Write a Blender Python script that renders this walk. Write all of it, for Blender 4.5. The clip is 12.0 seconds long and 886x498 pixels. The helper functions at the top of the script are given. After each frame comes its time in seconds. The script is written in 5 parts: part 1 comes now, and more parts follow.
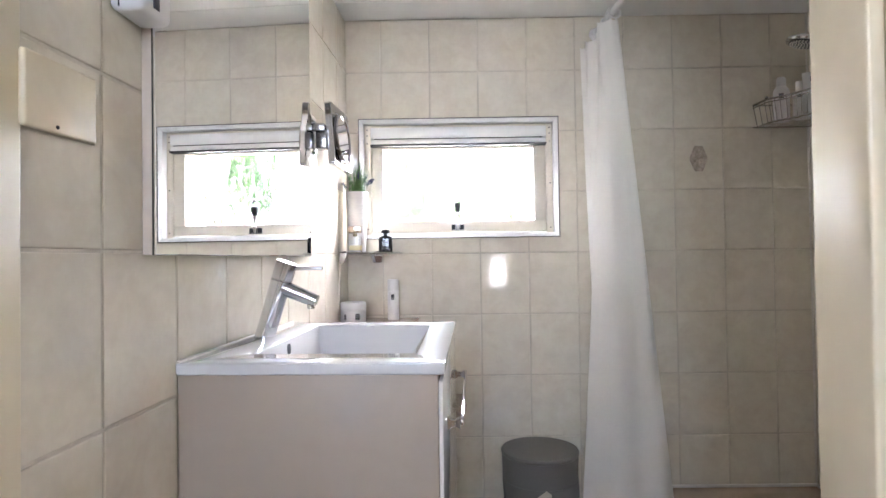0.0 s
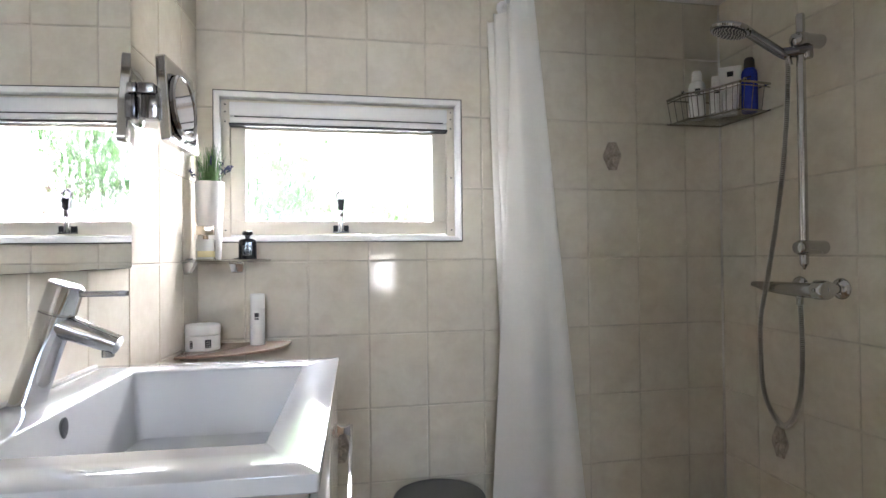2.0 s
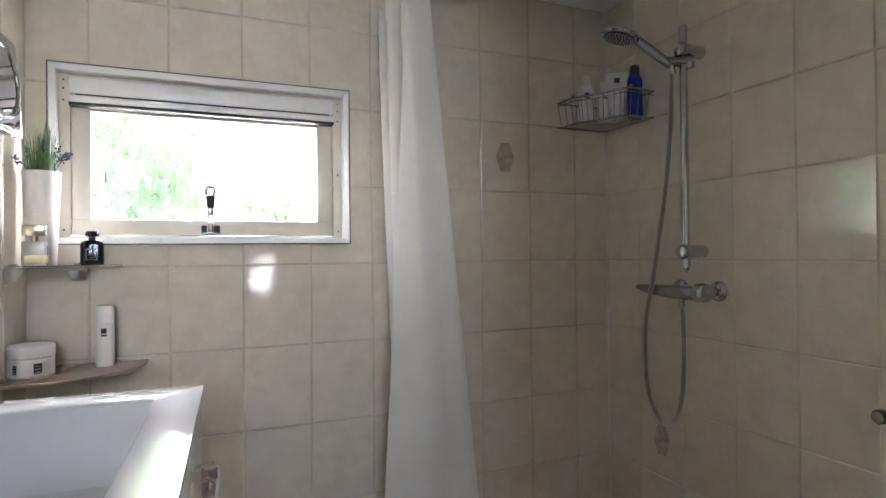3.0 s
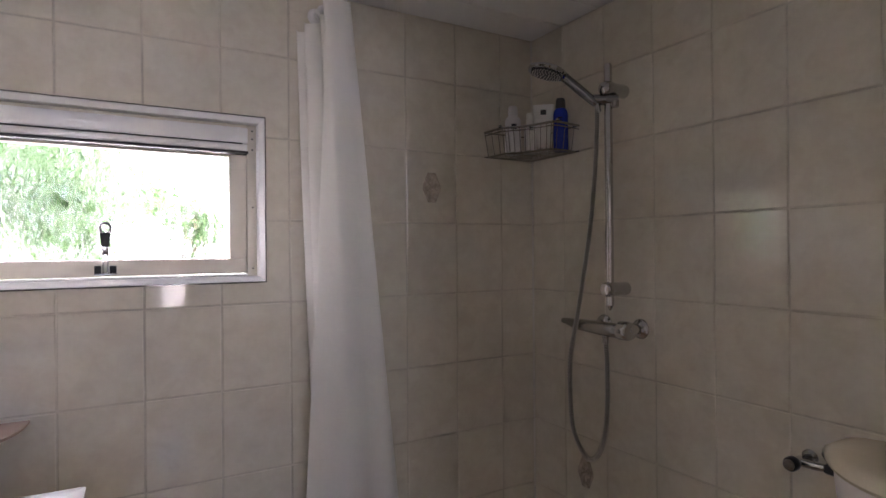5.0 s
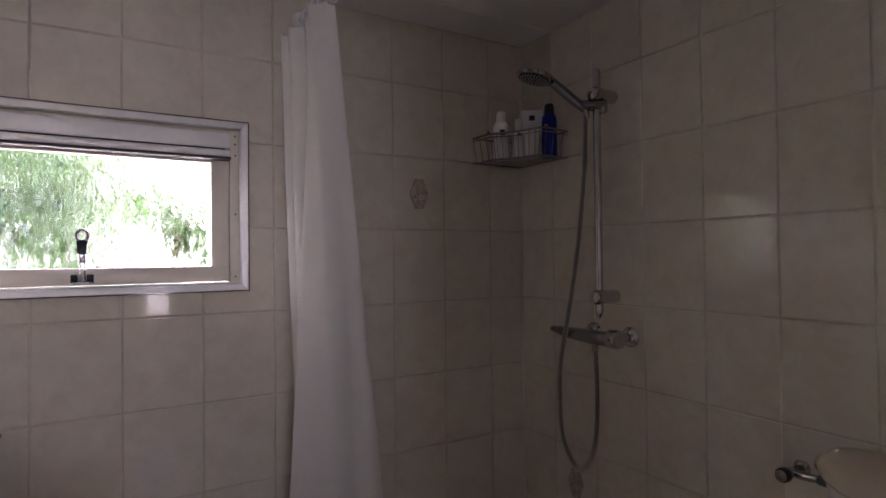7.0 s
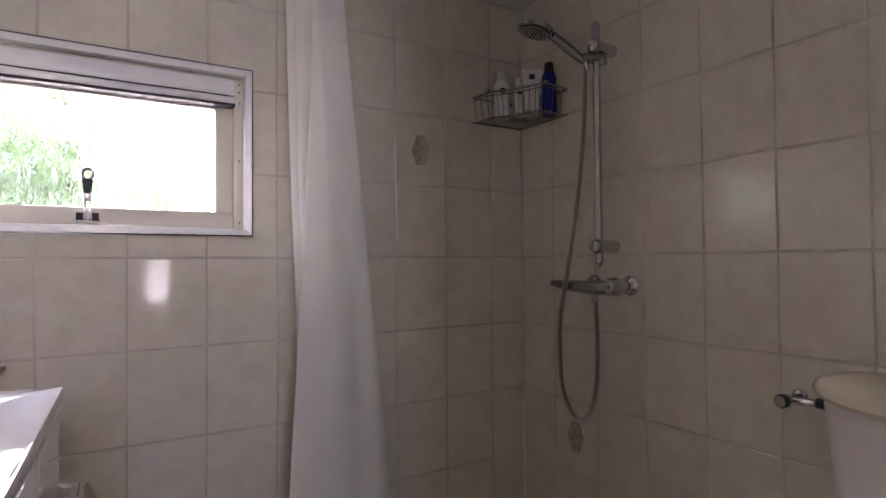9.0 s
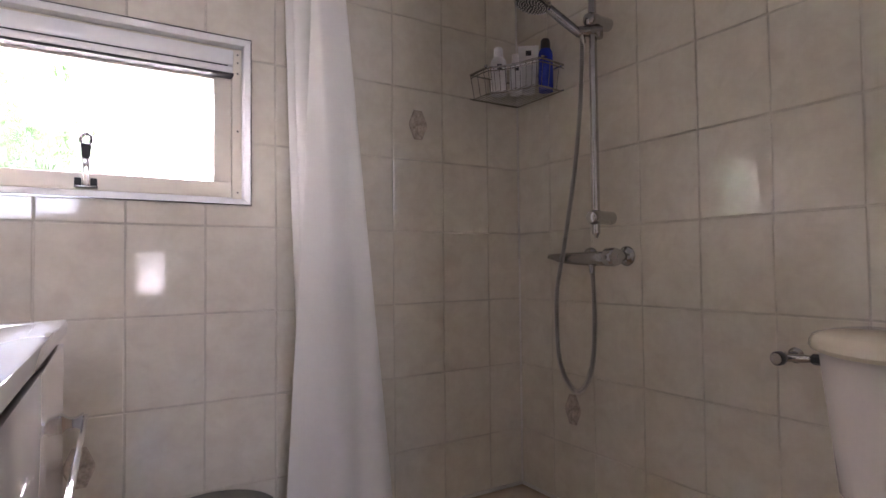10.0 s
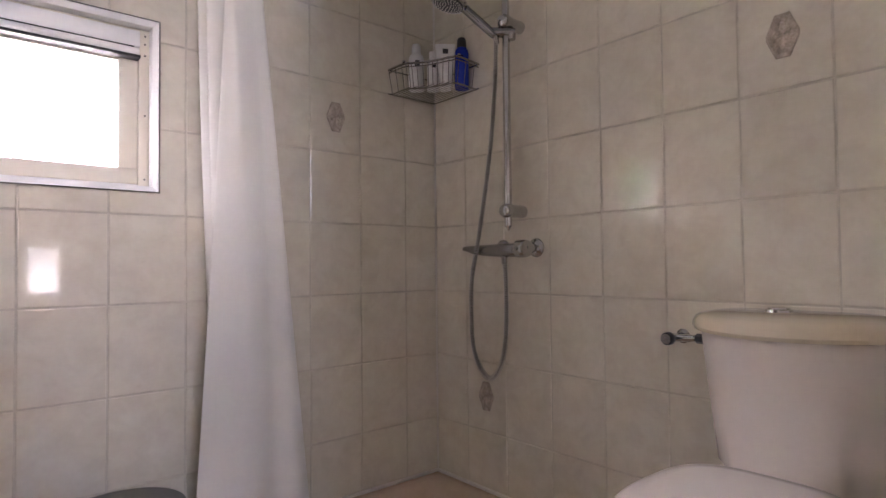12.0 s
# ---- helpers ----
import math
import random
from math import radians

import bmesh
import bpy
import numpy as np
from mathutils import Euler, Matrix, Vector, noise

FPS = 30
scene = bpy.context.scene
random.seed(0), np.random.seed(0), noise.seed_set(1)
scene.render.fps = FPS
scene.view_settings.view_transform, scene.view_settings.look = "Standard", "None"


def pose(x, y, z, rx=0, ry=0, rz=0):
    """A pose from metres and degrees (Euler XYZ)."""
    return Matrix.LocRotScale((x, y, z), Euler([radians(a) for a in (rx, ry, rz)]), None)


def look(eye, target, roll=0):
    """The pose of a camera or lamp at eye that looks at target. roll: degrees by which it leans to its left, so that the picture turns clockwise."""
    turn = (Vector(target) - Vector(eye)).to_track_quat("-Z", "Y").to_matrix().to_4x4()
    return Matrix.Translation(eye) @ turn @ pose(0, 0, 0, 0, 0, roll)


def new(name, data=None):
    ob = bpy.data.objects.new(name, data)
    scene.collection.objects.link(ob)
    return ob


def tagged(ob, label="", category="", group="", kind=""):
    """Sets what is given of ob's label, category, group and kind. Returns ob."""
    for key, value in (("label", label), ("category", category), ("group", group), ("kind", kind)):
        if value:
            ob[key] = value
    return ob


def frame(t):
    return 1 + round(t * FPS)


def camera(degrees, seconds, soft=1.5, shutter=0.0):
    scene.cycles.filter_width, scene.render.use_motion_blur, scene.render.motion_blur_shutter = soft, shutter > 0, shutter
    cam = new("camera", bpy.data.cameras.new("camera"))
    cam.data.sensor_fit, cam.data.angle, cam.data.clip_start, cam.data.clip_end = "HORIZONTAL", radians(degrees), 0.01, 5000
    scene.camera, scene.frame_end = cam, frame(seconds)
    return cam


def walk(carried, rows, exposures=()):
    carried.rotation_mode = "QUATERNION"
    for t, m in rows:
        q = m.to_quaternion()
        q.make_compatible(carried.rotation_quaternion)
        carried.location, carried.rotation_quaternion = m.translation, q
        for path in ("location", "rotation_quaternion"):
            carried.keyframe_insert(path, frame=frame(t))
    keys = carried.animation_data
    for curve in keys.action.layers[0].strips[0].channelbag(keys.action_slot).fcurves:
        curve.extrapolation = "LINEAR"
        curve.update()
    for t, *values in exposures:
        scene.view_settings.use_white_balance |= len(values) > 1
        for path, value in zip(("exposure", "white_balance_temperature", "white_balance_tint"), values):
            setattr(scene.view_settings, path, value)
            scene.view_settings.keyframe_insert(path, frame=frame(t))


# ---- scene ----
cam = camera(75.4, 12.0)
PATH = [
    (0, (0.073, 0.044, 1.084), (0.056, 2.044, 1.114), -0.8),
    (0.5, (0.05, 0.136, 1.083), (0.073, 2.136, 1.114), -1.1),
    (1, (0.082, 0.245, 1.086), (0.194, 2.241, 1.116), -0.6),
    (1.5, (0.103, 0.324, 1.097), (0.356, 2.307, 1.123), -0.7),
    (2, (0.076, 0.443, 1.115), (0.465, 2.404, 1.137), -0.6),
    (2.5, (0.095, 0.521, 1.116), (0.648, 2.443, 1.138), -0.5),
    (3, (0.094, 0.574, 1.129), (0.867, 2.419, 1.145), -0.6),
    (3.5, (0.11, 0.579, 1.133), (0.993, 2.374, 1.148), -0.6),
    (5.5, (0.138, 0.646, 1.306), (1.151, 2.371, 1.309), -0.5),
    (6, (0.155, 0.641, 1.335), (1.159, 2.371, 1.337), -0.6),
    (6.5, (0.139, 0.655, 1.309), (1.172, 2.368, 1.329), -0.6),
    (7, (0.153, 0.654, 1.257), (1.183, 2.368, 1.284), -0.6),
    (7.5, (0.132, 0.656, 1.211), (1.178, 2.36, 1.242), -0.6),
    (9.5, (0.128, 0.651, 1.029), (1.17, 2.357, 1.084), -0.5),
    (10, (0.113, 0.656, 0.979), (1.175, 2.35, 1.038), -0.6),
    (10.5, (0.105, 0.634, 0.953), (1.187, 2.316, 1.014), -0.5),
    (11, (0.089, 0.625, 0.943), (1.26, 2.245, 1.008), -0.6),
    (11.5, (0.097, 0.625, 0.945), (1.331, 2.197, 1.007), -0.6),
    (12, (0.1, 0.623, 0.949), (1.387, 2.152, 1.006), -0.6),
]
EXPOSURES = [(0, 5.95, 6200, 21), (1.5, 5.8, 6200, 18), (2.5, 5.45, 6250, 17), (3.5, 5.3, 6300, 21), (5.5, 4.6, 6450, 34), (6.5, 4.15, 6500, 38), (7.5, 4.2, 6450, 38), (9.5, 5.2, 6450, 36), (10.5, 5.55, 6450, 35), (12.0, 5.78, 6500, 35)]
walk(cam, [(t, look(eye, target, roll)) for t, eye, target, roll in PATH], EXPOSURES)

# ---- light ----
SUN_ELEV, SUN_ROT = 48.0, 91.0
HAZE, HALL_FILL = 1.1, 0.235
world = bpy.data.worlds.new("sky")
scene.world = world
world.use_nodes = True
wn, wl = world.node_tree.nodes, world.node_tree.links
sky = wn.new("ShaderNodeTexSky")
sky.sky_type = "NISHITA"
sky.sun_disc = False
sky.sun_elevation, sky.sun_rotation = radians(SUN_ELEV), radians(SUN_ROT)
sky.air_density, sky.dust_density = 1.0, 2.0
wl.new(sky.outputs[0], wn["Background"].inputs[0])
wn["Background"].inputs[1].default_value = 0.06
sun = new("sun", bpy.data.lights.new("sun", "SUN"))
sun.data.energy, sun.data.angle, sun.data.color = 4.0, radians(3), (1.0, 0.96, 0.91)
sun.matrix_basis = look((0, 0, 0), (-math.cos(radians(SUN_ELEV)) * math.sin(radians(SUN_ROT)), -math.cos(radians(SUN_ELEV)) * math.cos(radians(SUN_ROT)), -math.sin(radians(SUN_ELEV))))

# ---- plan ----
FLOOR, CEIL = 0.05, 2.068
XR, YB, YF = 1.56, 2.40, 0.69          # right wall, window wall, inner face of the door wall
LF = pose(-0.402, 1.04, 0, 0, 0, -2.6)  # along the left wall: x into the room, y along the wall
WX0, WX1, WZ0, WZ1 = -0.287, 0.531, 1.166, 1.656  # window opening
TW, TH, ROW = 0.20, 0.25, 0.85


# ---- materials ----
def material(name, color, rough=0.5, metal=0.0, vary=0.06, scale=(6.0, 60.0), bump=0.0, bump_scale=200.0, stretch=(1, 1, 1), tint=None, random_shift=False, rough_vary=0.0, spec=0.5, coat=0.0):
    """Two scales of mottling in colour and gloss, and a fine relief."""
    m = bpy.data.materials.new(name)
    m.use_nodes = True
    n, l = m.node_tree.nodes, m.node_tree.links
    b = n["Principled BSDF"]
    co = n.new("ShaderNodeTexCoord")
    mp = n.new("ShaderNodeMapping")
    mp.inputs["Scale"].default_value = stretch
    l.new(co.outputs["Object"], mp.inputs["Vector"])
    info = n.new("ShaderNodeObjectInfo")
    if random_shift:
        mul = n.new("ShaderNodeMath")
        mul.operation, mul.inputs[1].default_value = "MULTIPLY", 40.0
        l.new(info.outputs["Random"], mul.inputs[0])
        cmb = n.new("ShaderNodeCombineXYZ")
        for k in range(3):
            l.new(mul.outputs[0], cmb.inputs[k])
        l.new(cmb.outputs[0], mp.inputs["Location"])
    big, small = n.new("ShaderNodeTexNoise"), n.new("ShaderNodeTexNoise")
    for t, s, d in ((big, scale[0], 4.0), (small, scale[1], 3.0)):
        t.inputs["Scale"].default_value, t.inputs["Detail"].default_value = s, d
        l.new(mp.outputs[0], t.inputs["Vector"])
    ramp = n.new("ShaderNodeValToRGB")
    dark = [c * (1 - 2.2 * vary) for c in color] if tint is None else tint
    light = [min(1, c * (1 + 0.9 * vary)) for c in color]
    ramp.color_ramp.elements[0].position, ramp.color_ramp.elements[0].color = 0.30, (*dark, 1)
    ramp.color_ramp.elements[1].position, ramp.color_ramp.elements[1].color = 0.66, (*light, 1)
    mixf = n.new("ShaderNodeMath")
    mixf.operation = "MULTIPLY_ADD"
    mixf.inputs[1].default_value = 0.3
    scl = n.new("ShaderNodeMath")
    scl.operation, scl.inputs[1].default_value = "MULTIPLY", 0.7
    l.new(big.outputs["Fac"], scl.inputs[0])
    l.new(small.outputs["Fac"], mixf.inputs[0])
    l.new(scl.outputs[0], mixf.inputs[2])
    l.new(mixf.outputs[0], ramp.inputs[0])
    l.new(ramp.outputs[0], b.inputs["Base Color"])
    b.inputs["Metallic"].default_value = metal
    b.inputs["Specular IOR Level"].default_value = spec
    b.inputs["Coat Weight"].default_value = coat
    if rough_vary:
        rr = n.new("ShaderNodeMapRange")
        rr.inputs["To Min"].default_value, rr.inputs["To Max"].default_value = max(0, rough - rough_vary), rough + rough_vary
        l.new(big.outputs["Fac"], rr.inputs["Value"])
        l.new(rr.outputs[0], b.inputs["Roughness"])
    else:
        b.inputs["Roughness"].default_value = rough
    if bump:
        fine = n.new("ShaderNodeTexNoise")
        fine.inputs["Scale"].default_value, fine.inputs["Detail"].default_value = bump_scale, 3.0
        l.new(mp.outputs[0], fine.inputs["Vector"])
        bp = n.new("ShaderNodeBump")
        bp.inputs["Strength"].default_value, bp.inputs["Distance"].default_value = bump, 0.002
        l.new(fine.outputs["Fac"], bp.inputs["Height"])
        l.new(bp.outputs[0], b.inputs["Normal"])
    return m


def glassy(name, color=(1, 1, 1), rough=0.0, ior=1.45, wave=0.0, wave_scale=40.0, stretch=(1, 1, 1)):
    m = material(name, color, rough, vary=0.0)
    n, l = m.node_tree.nodes, m.node_tree.links
    b = n["Principled BSDF"]
    b.inputs["Transmission Weight"].default_value, b.inputs["IOR"].default_value = 1.0, ior
    if wave:
        co = n.new("ShaderNodeTexCoord")
        mp = n.new("ShaderNodeMapping")
        mp.inputs["Scale"].default_value = stretch
        nz = n.new("ShaderNodeTexNoise")
        nz.inputs["Scale"].default_value, nz.inputs["Detail"].default_value, nz.inputs["Distortion"].default_value = wave_scale, 2.0, 1.2
        bp = n.new("ShaderNodeBump")
        bp.inputs["Strength"].default_value, bp.inputs["Distance"].default_value = 1.0, wave
        l.new(co.outputs["Object"], mp.inputs["Vector"])
        l.new(mp.outputs[0], nz.inputs["Vector"])
        l.new(nz.outputs["Fac"], bp.inputs["Height"])
        l.new(bp.outputs[0], b.inputs["Normal"])
    return m


def clouded(m, warm, amount, scale):
    """Soft veined clouds of a second colour, fired into the glaze."""
    n, l = m.node_tree.nodes, m.node_tree.links
    b = n["Principled BSDF"]
    src = b.inputs["Base Color"].links[0].from_socket
    mp = n["Mapping"]
    v = n.new("ShaderNodeTexNoise")
    v.inputs["Scale"].default_value, v.inputs["Detail"].default_value, v.inputs["Distortion"].default_value = scale, 5.0, 1.6
    l.new(mp.outputs[0], v.inputs["Vector"])
    r = n.new("ShaderNodeMapRange")
    r.inputs["From Min"].default_value, r.inputs["From Max"].default_value, r.inputs["To Max"].default_value = 0.46, 0.68, amount
    l.new(v.outputs["Fac"], r.inputs["Value"])
    mix = n.new("ShaderNodeMix")
    mix.data_type = "RGBA"
    mix.inputs["B"].default_value = (*warm, 1)
    l.new(r.outputs[0], mix.inputs["Factor"])
    l.new(src, mix.inputs["A"])
    l.new(mix.outputs["Result"], b.inputs["Base Color"])


TILE = material("glazed_tile", (0.72, 0.668, 0.56), 0.055, vary=0.04, scale=(14, 70), bump=0.07, bump_scale=11, random_shift=True, rough_vary=0.02, tint=(0.67, 0.61, 0.50), spec=0.5)
clouded(TILE, (0.60, 0.525, 0.42), 0.28, 11)
GROUT = material("grout", (0.64, 0.585, 0.485), 0.85, vary=0.12, bump=0.4, bump_scale=500)
ORNAMENT = material("glazed_ornament", (0.56, 0.475, 0.39), 0.18, vary=0.2, scale=(40, 160), bump=0.3, bump_scale=160)
BOARD = material("ceiling_board", (0.80, 0.79, 0.77), 0.32, vary=0.02, scale=(2, 40), bump=0.05, bump_scale=90)
PLASTER = material("plaster", (0.74, 0.69, 0.61), 0.8, vary=0.04, bump=0.25, bump_scale=160)
HALLFLOOR = material("hall_laminate", (0.36, 0.25, 0.16), 0.16, vary=0.15, scale=(3, 40), stretch=(8, 1, 1))
FLOORTILE = material("floor_tile", (0.42, 0.30, 0.20), 0.2, vary=0.12, scale=(9, 60), bump=0.1, bump_scale=30, random_shift=True, rough_vary=0.05)
PAINT = material("cream_gloss_paint", (0.70, 0.615, 0.45), 0.30, vary=0.03, scale=(3, 30), bump=0.06, bump_scale=60)
WHITEFRAME = material("white_window_paint", (0.86, 0.85, 0.83), 0.3, vary=0.03, scale=(5, 60), bump=0.06, bump_scale=120)
CREAMFRAME = material("cream_window_paint", (0.76, 0.695, 0.58), 0.35, vary=0.03, bump=0.06, bump_scale=120)
BLACK = material("black_rubber", (0.02, 0.02, 0.02), 0.5, vary=0.1)
CHROME = material("chrome", (0.60, 0.60, 0.61), 0.06, 1.0, vary=0.03, scale=(10, 80), rough_vary=0.03)
BRUSHED = material("satin_chrome", (0.46, 0.46, 0.46), 0.24, 1.0, vary=0.05, rough_vary=0.06)
# near-black colour for the shaded grooves of the hose
HOSECORE = material("dark_hose_core", (0.05, 0.046, 0.042), 0.4, vary=0.1)
HOSE = material("steel_hose", (0.78, 0.74, 0.68), 0.3, 1.0, vary=0.1)
CERAMIC = material("white_ceramic", (0.61, 0.615, 0.62), 0.03, vary=0.01, scale=(3, 30), coat=0.4)
VANITY = material("matt_cabinet_lacquer", (0.36, 0.295, 0.235), 0.42, vary=0.02, scale=(3, 40), bump=0.04, bump_scale=200)
# chrome with dark room reflections put into its colour; also plain dark metal
DIMCHROME = material("dark_chrome", (0.30, 0.30, 0.31), 0.12, 1.0, vary=0.05)
WIRE = material("chrome_wire", (0.42, 0.41, 0.40), 0.2, 1.0, vary=0.05)
GLOSSFRONT = material("gloss_drawer_lacquer", (0.66, 0.64, 0.62), 0.07, vary=0.01, coat=0.3)
TOILET = material("pergamon_ceramic", (0.67, 0.605, 0.54), 0.08, vary=0.02, coat=0.4)
TOILETLID = material("beige_ceramic_lid", (0.66, 0.57, 0.42), 0.10, vary=0.02, coat=0.4)
SEAT = material("white_seat_plastic", (0.69, 0.64, 0.59), 0.14, vary=0.01)
TRAY = material("shower_tray_enamel", (0.58, 0.44, 0.33), 0.2, vary=0.06, scale=(5, 50))
SILICONE = material("silicone_joint", (0.72, 0.68, 0.62), 0.4, vary=0.06)
STOOL = material("grey_plastic", (0.15, 0.145, 0.135), 0.5, vary=0.06, scale=(4, 120), bump=0.15, bump_scale=400)
MIRROR = material("silvered_mirror", (0.90, 0.91, 0.91), 0.012, 1.0, vary=0.01)
EDGE = material("beige_panel_edge", (0.55, 0.48, 0.40), 0.5, vary=0.05)
POT = material("white_pot_glaze", (0.78, 0.75, 0.71), 0.35, vary=0.03)
PLASTIC = material("white_plastic", (0.80, 0.79, 0.77), 0.3, vary=0.02)
CREAMPLASTIC = material("cream_plastic", (0.64, 0.56, 0.40), 0.42, vary=0.04)
BLUE = material("blue_can", (0.02, 0.045, 0.42), 0.25, vary=0.05)
DARK = material("dark_print", (0.025, 0.025, 0.03), 0.4, vary=0.1)
GLASSBLACK = material("black_glass", (0.012, 0.012, 0.014), 0.08, vary=0.1)
SILVERCAP = material("silver_cap", (0.40, 0.34, 0.27), 0.16, 1.0, vary=0.06)
PERFUME = material("perfume", (0.86, 0.74, 0.42), 0.1, vary=0.03)
LEAF = material("leaf", (0.045, 0.12, 0.025), 0.5, vary=0.3, scale=(1.5, 30))
LEAF.node_tree.nodes["Principled BSDF"].inputs["Subsurface Weight"].default_value = 0.0
BLADE = material("grass_blade", (0.09, 0.22, 0.05), 0.5, vary=0.3, scale=(30, 120))
FLOWER = material("flower_blue", (0.025, 0.03, 0.10), 0.6, vary=0.2, scale=(60, 200))
BARK = material("bark", (0.12, 0.09, 0.06), 0.9, vary=0.25, scale=(6, 40), bump=0.8, bump_scale=30)
# ground out of view, made pale to bounce sunlight up to the ceiling
PALEGROUND = material("pale_paving", (0.42, 0.42, 0.39), 0.9, vary=0.12, scale=(0.6, 20))
FABRIC = material("curtain_fabric", (0.90, 0.88, 0.83), 0.75, vary=0.02, scale=(4, 80), bump=0.12, bump_scale=600)
GLASS = glassy("figured_glass", wave=0.0042, wave_scale=20.0, stretch=(1.9, 1, 0.9))
CLEAR = glassy("clear_glass", (0.97, 0.98, 0.97))
SHELFGLASS = material("tinted_shelf_glass", (0.62, 0.42, 0.32), 0.22, vary=0.03)
SHELFGLASS.node_tree.nodes["Principled BSDF"].inputs["Transmission Weight"].default_value = 0.35


def translucent(m, amount):
    n, l = m.node_tree.nodes, m.node_tree.links
    b, out = n["Principled BSDF"], n["Material Output"]
    tr, mix = n.new("ShaderNodeBsdfTranslucent"), n.new("ShaderNodeMixShader")
    source = b.inputs["Base Color"].links[0].from_socket
    l.new(source, tr.inputs["Color"])
    mix.inputs[0].default_value = amount
    l.new(b.outputs[0], mix.inputs[1])
    l.new(tr.outputs[0], mix.inputs[2])
    l.new(mix.outputs[0], out.inputs["Surface"])


translucent(FABRIC, 0.40)
translucent(LEAF, 0.35)
PALE = bpy.data.materials.new("pale_hazy_sky")
PALE.use_nodes = True
glow = PALE.node_tree.nodes.new("ShaderNodeEmission")
glow.inputs["Color"].default_value, glow.inputs["Strength"].default_value = (0.95, 0.98, 1.0, 1), HAZE
PALE.node_tree.links.new(glow.outputs[0], PALE.node_tree.nodes["Material Output"].inputs["Surface"])


# ---- mesh tools ----
BASE = {}


def thing(name, label, category, base=(0, 0, 0), F=Matrix(), group="", kind=""):
    ob = new(name)
    ob.empty_display_size = 0.05
    ob.matrix_basis = F @ Matrix.Translation(base)
    BASE[ob.name] = Vector(base)
    return tagged(ob, label, category, group, kind)


def mesh_of(name, bm, mat, smooth=35):
    bmesh.ops.recalc_face_normals(bm, faces=bm.faces)
    me = bpy.data.meshes.new(name)
    bm.to_mesh(me)
    bm.free()
    me.materials.append(mat)
    if smooth:
        me.polygons.foreach_set("use_smooth", [True] * len(me.polygons))
        me.set_sharp_from_angle(angle=radians(smooth))
    return me


def part(name, bm, mat, parent, label="", smooth=35):
    """One mesh under a thing (or under a part of it), in the frame of the thing's base."""
    base = BASE[parent.name]
    bmesh.ops.translate(bm, verts=bm.verts, vec=-base)
    ob = new(name, mesh_of(name, bm, mat, smooth))
    ob.parent = parent
    BASE[ob.name] = base
    return tagged(ob, label)


def solid(name, bm, mat, label, category="", kind="", F=Matrix(), smooth=35, group=""):
    """A thing of one mesh; its origin stays at the frame's origin."""
    ob = new(name, mesh_of(name, bm, mat, smooth))
    ob.matrix_basis = F
    BASE[ob.name] = Vector((0, 0, 0))
    return tagged(ob, label, category, group, kind)


def box(lo, hi, bevel=0.0, seg=2, bm=None):
    bm = bm or bmesh.new()
    made = bmesh.ops.create_cube(bm, size=1.0)["verts"]
    lo, hi = Vector(lo), Vector(hi)
    for v in made:
        v.co = Vector([lo[k] + (v.co[k] + 0.5) * (hi[k] - lo[k]) for k in range(3)])
    if bevel:
        edges = list({e for v in made for e in v.link_edges})
        bmesh.ops.bevel(bm, geom=edges, offset=bevel, segments=seg, profile=0.5, affect="EDGES")
    return bm


def rings(loops, bm=None, caps=(True, True)):
    """Skin through loops of points, all of one count."""
    bm = bm or bmesh.new()
    made = [[bm.verts.new(p) for p in loop] for loop in loops]
    n = len(made[0])
    for a, b in zip(made, made[1:]):
        for k in range(n):
            bm.faces.new((a[k], a[(k + 1) % n], b[(k + 1) % n], b[k]))
    if caps[0]:
        bm.faces.new(made[0][::-1])
    if caps[1]:
        bm.faces.new(made[-1])
    return bm


def lathe(profile, at=(0, 0, 0), seg=32, axis="z", bm=None, sx=1.0, sy=1.0):
    """profile: (radius, height) rows from one end to the other."""
    loops = []
    for r, h in profile:
        loop = []
        for k in range(seg):
            a = 2 * math.pi * k / seg
            c, s = max(r, 1e-4) * math.cos(a) * sx, max(r, 1e-4) * math.sin(a) * sy
            p = {"z": (c, s, h), "x": (h, c, s), "y": (s, h, c)}[axis]
            loop.append(Vector(at) + Vector(p))
        loops.append(loop)
    return rings(loops, bm)


def tube(points, r, seg=10, bm=None, closed=False):
    """A round bar along points; r: one radius or one for each point."""
    pts = [Vector(p) for p in points]
    radii = r if isinstance(r, (list, tuple)) else [r] * len(pts)
    loops, up = [], None
    for k, p in enumerate(pts):
        if closed:
            d = (pts[(k + 1) % len(pts)] - pts[k - 1]).normalized()
        else:
            d = (pts[min(k + 1, len(pts) - 1)] - pts[max(k - 1, 0)]).normalized()
        if up is None:
            up = d.orthogonal().normalized()
        up = (up - d * up.dot(d)).normalized()
        side = d.cross(up)
        loops.append([p + radii[k] * (math.cos(a) * up + math.sin(a) * side) for a in (2 * math.pi * q / seg for q in range(seg))])
    if closed:
        loops.append(loops[0])
    bm = rings(loops, bm, caps=(not closed, not closed))
    if closed:
        bmesh.ops.remove_doubles(bm, verts=bm.verts, dist=1e-6)
    return bm


def smooth_path(points, n=8):
    """Catmull-Rom through points."""
    p = [Vector(q) for q in points]
    p = [2 * p[0] - p[1]] + p + [2 * p[-1] - p[-2]]
    out = []
    for k in range(1, len(p) - 2):
        for q in range(n):
            t = q / n
            out.append(0.5 * (2 * p[k] + (p[k + 1] - p[k - 1]) * t + (2 * p[k - 1] - 5 * p[k] + 4 * p[k + 1] - p[k + 2]) * t * t + (3 * p[k] - p[k - 1] - 3 * p[k + 1] + p[k + 2]) * t ** 3))
    return out + [p[-2]]


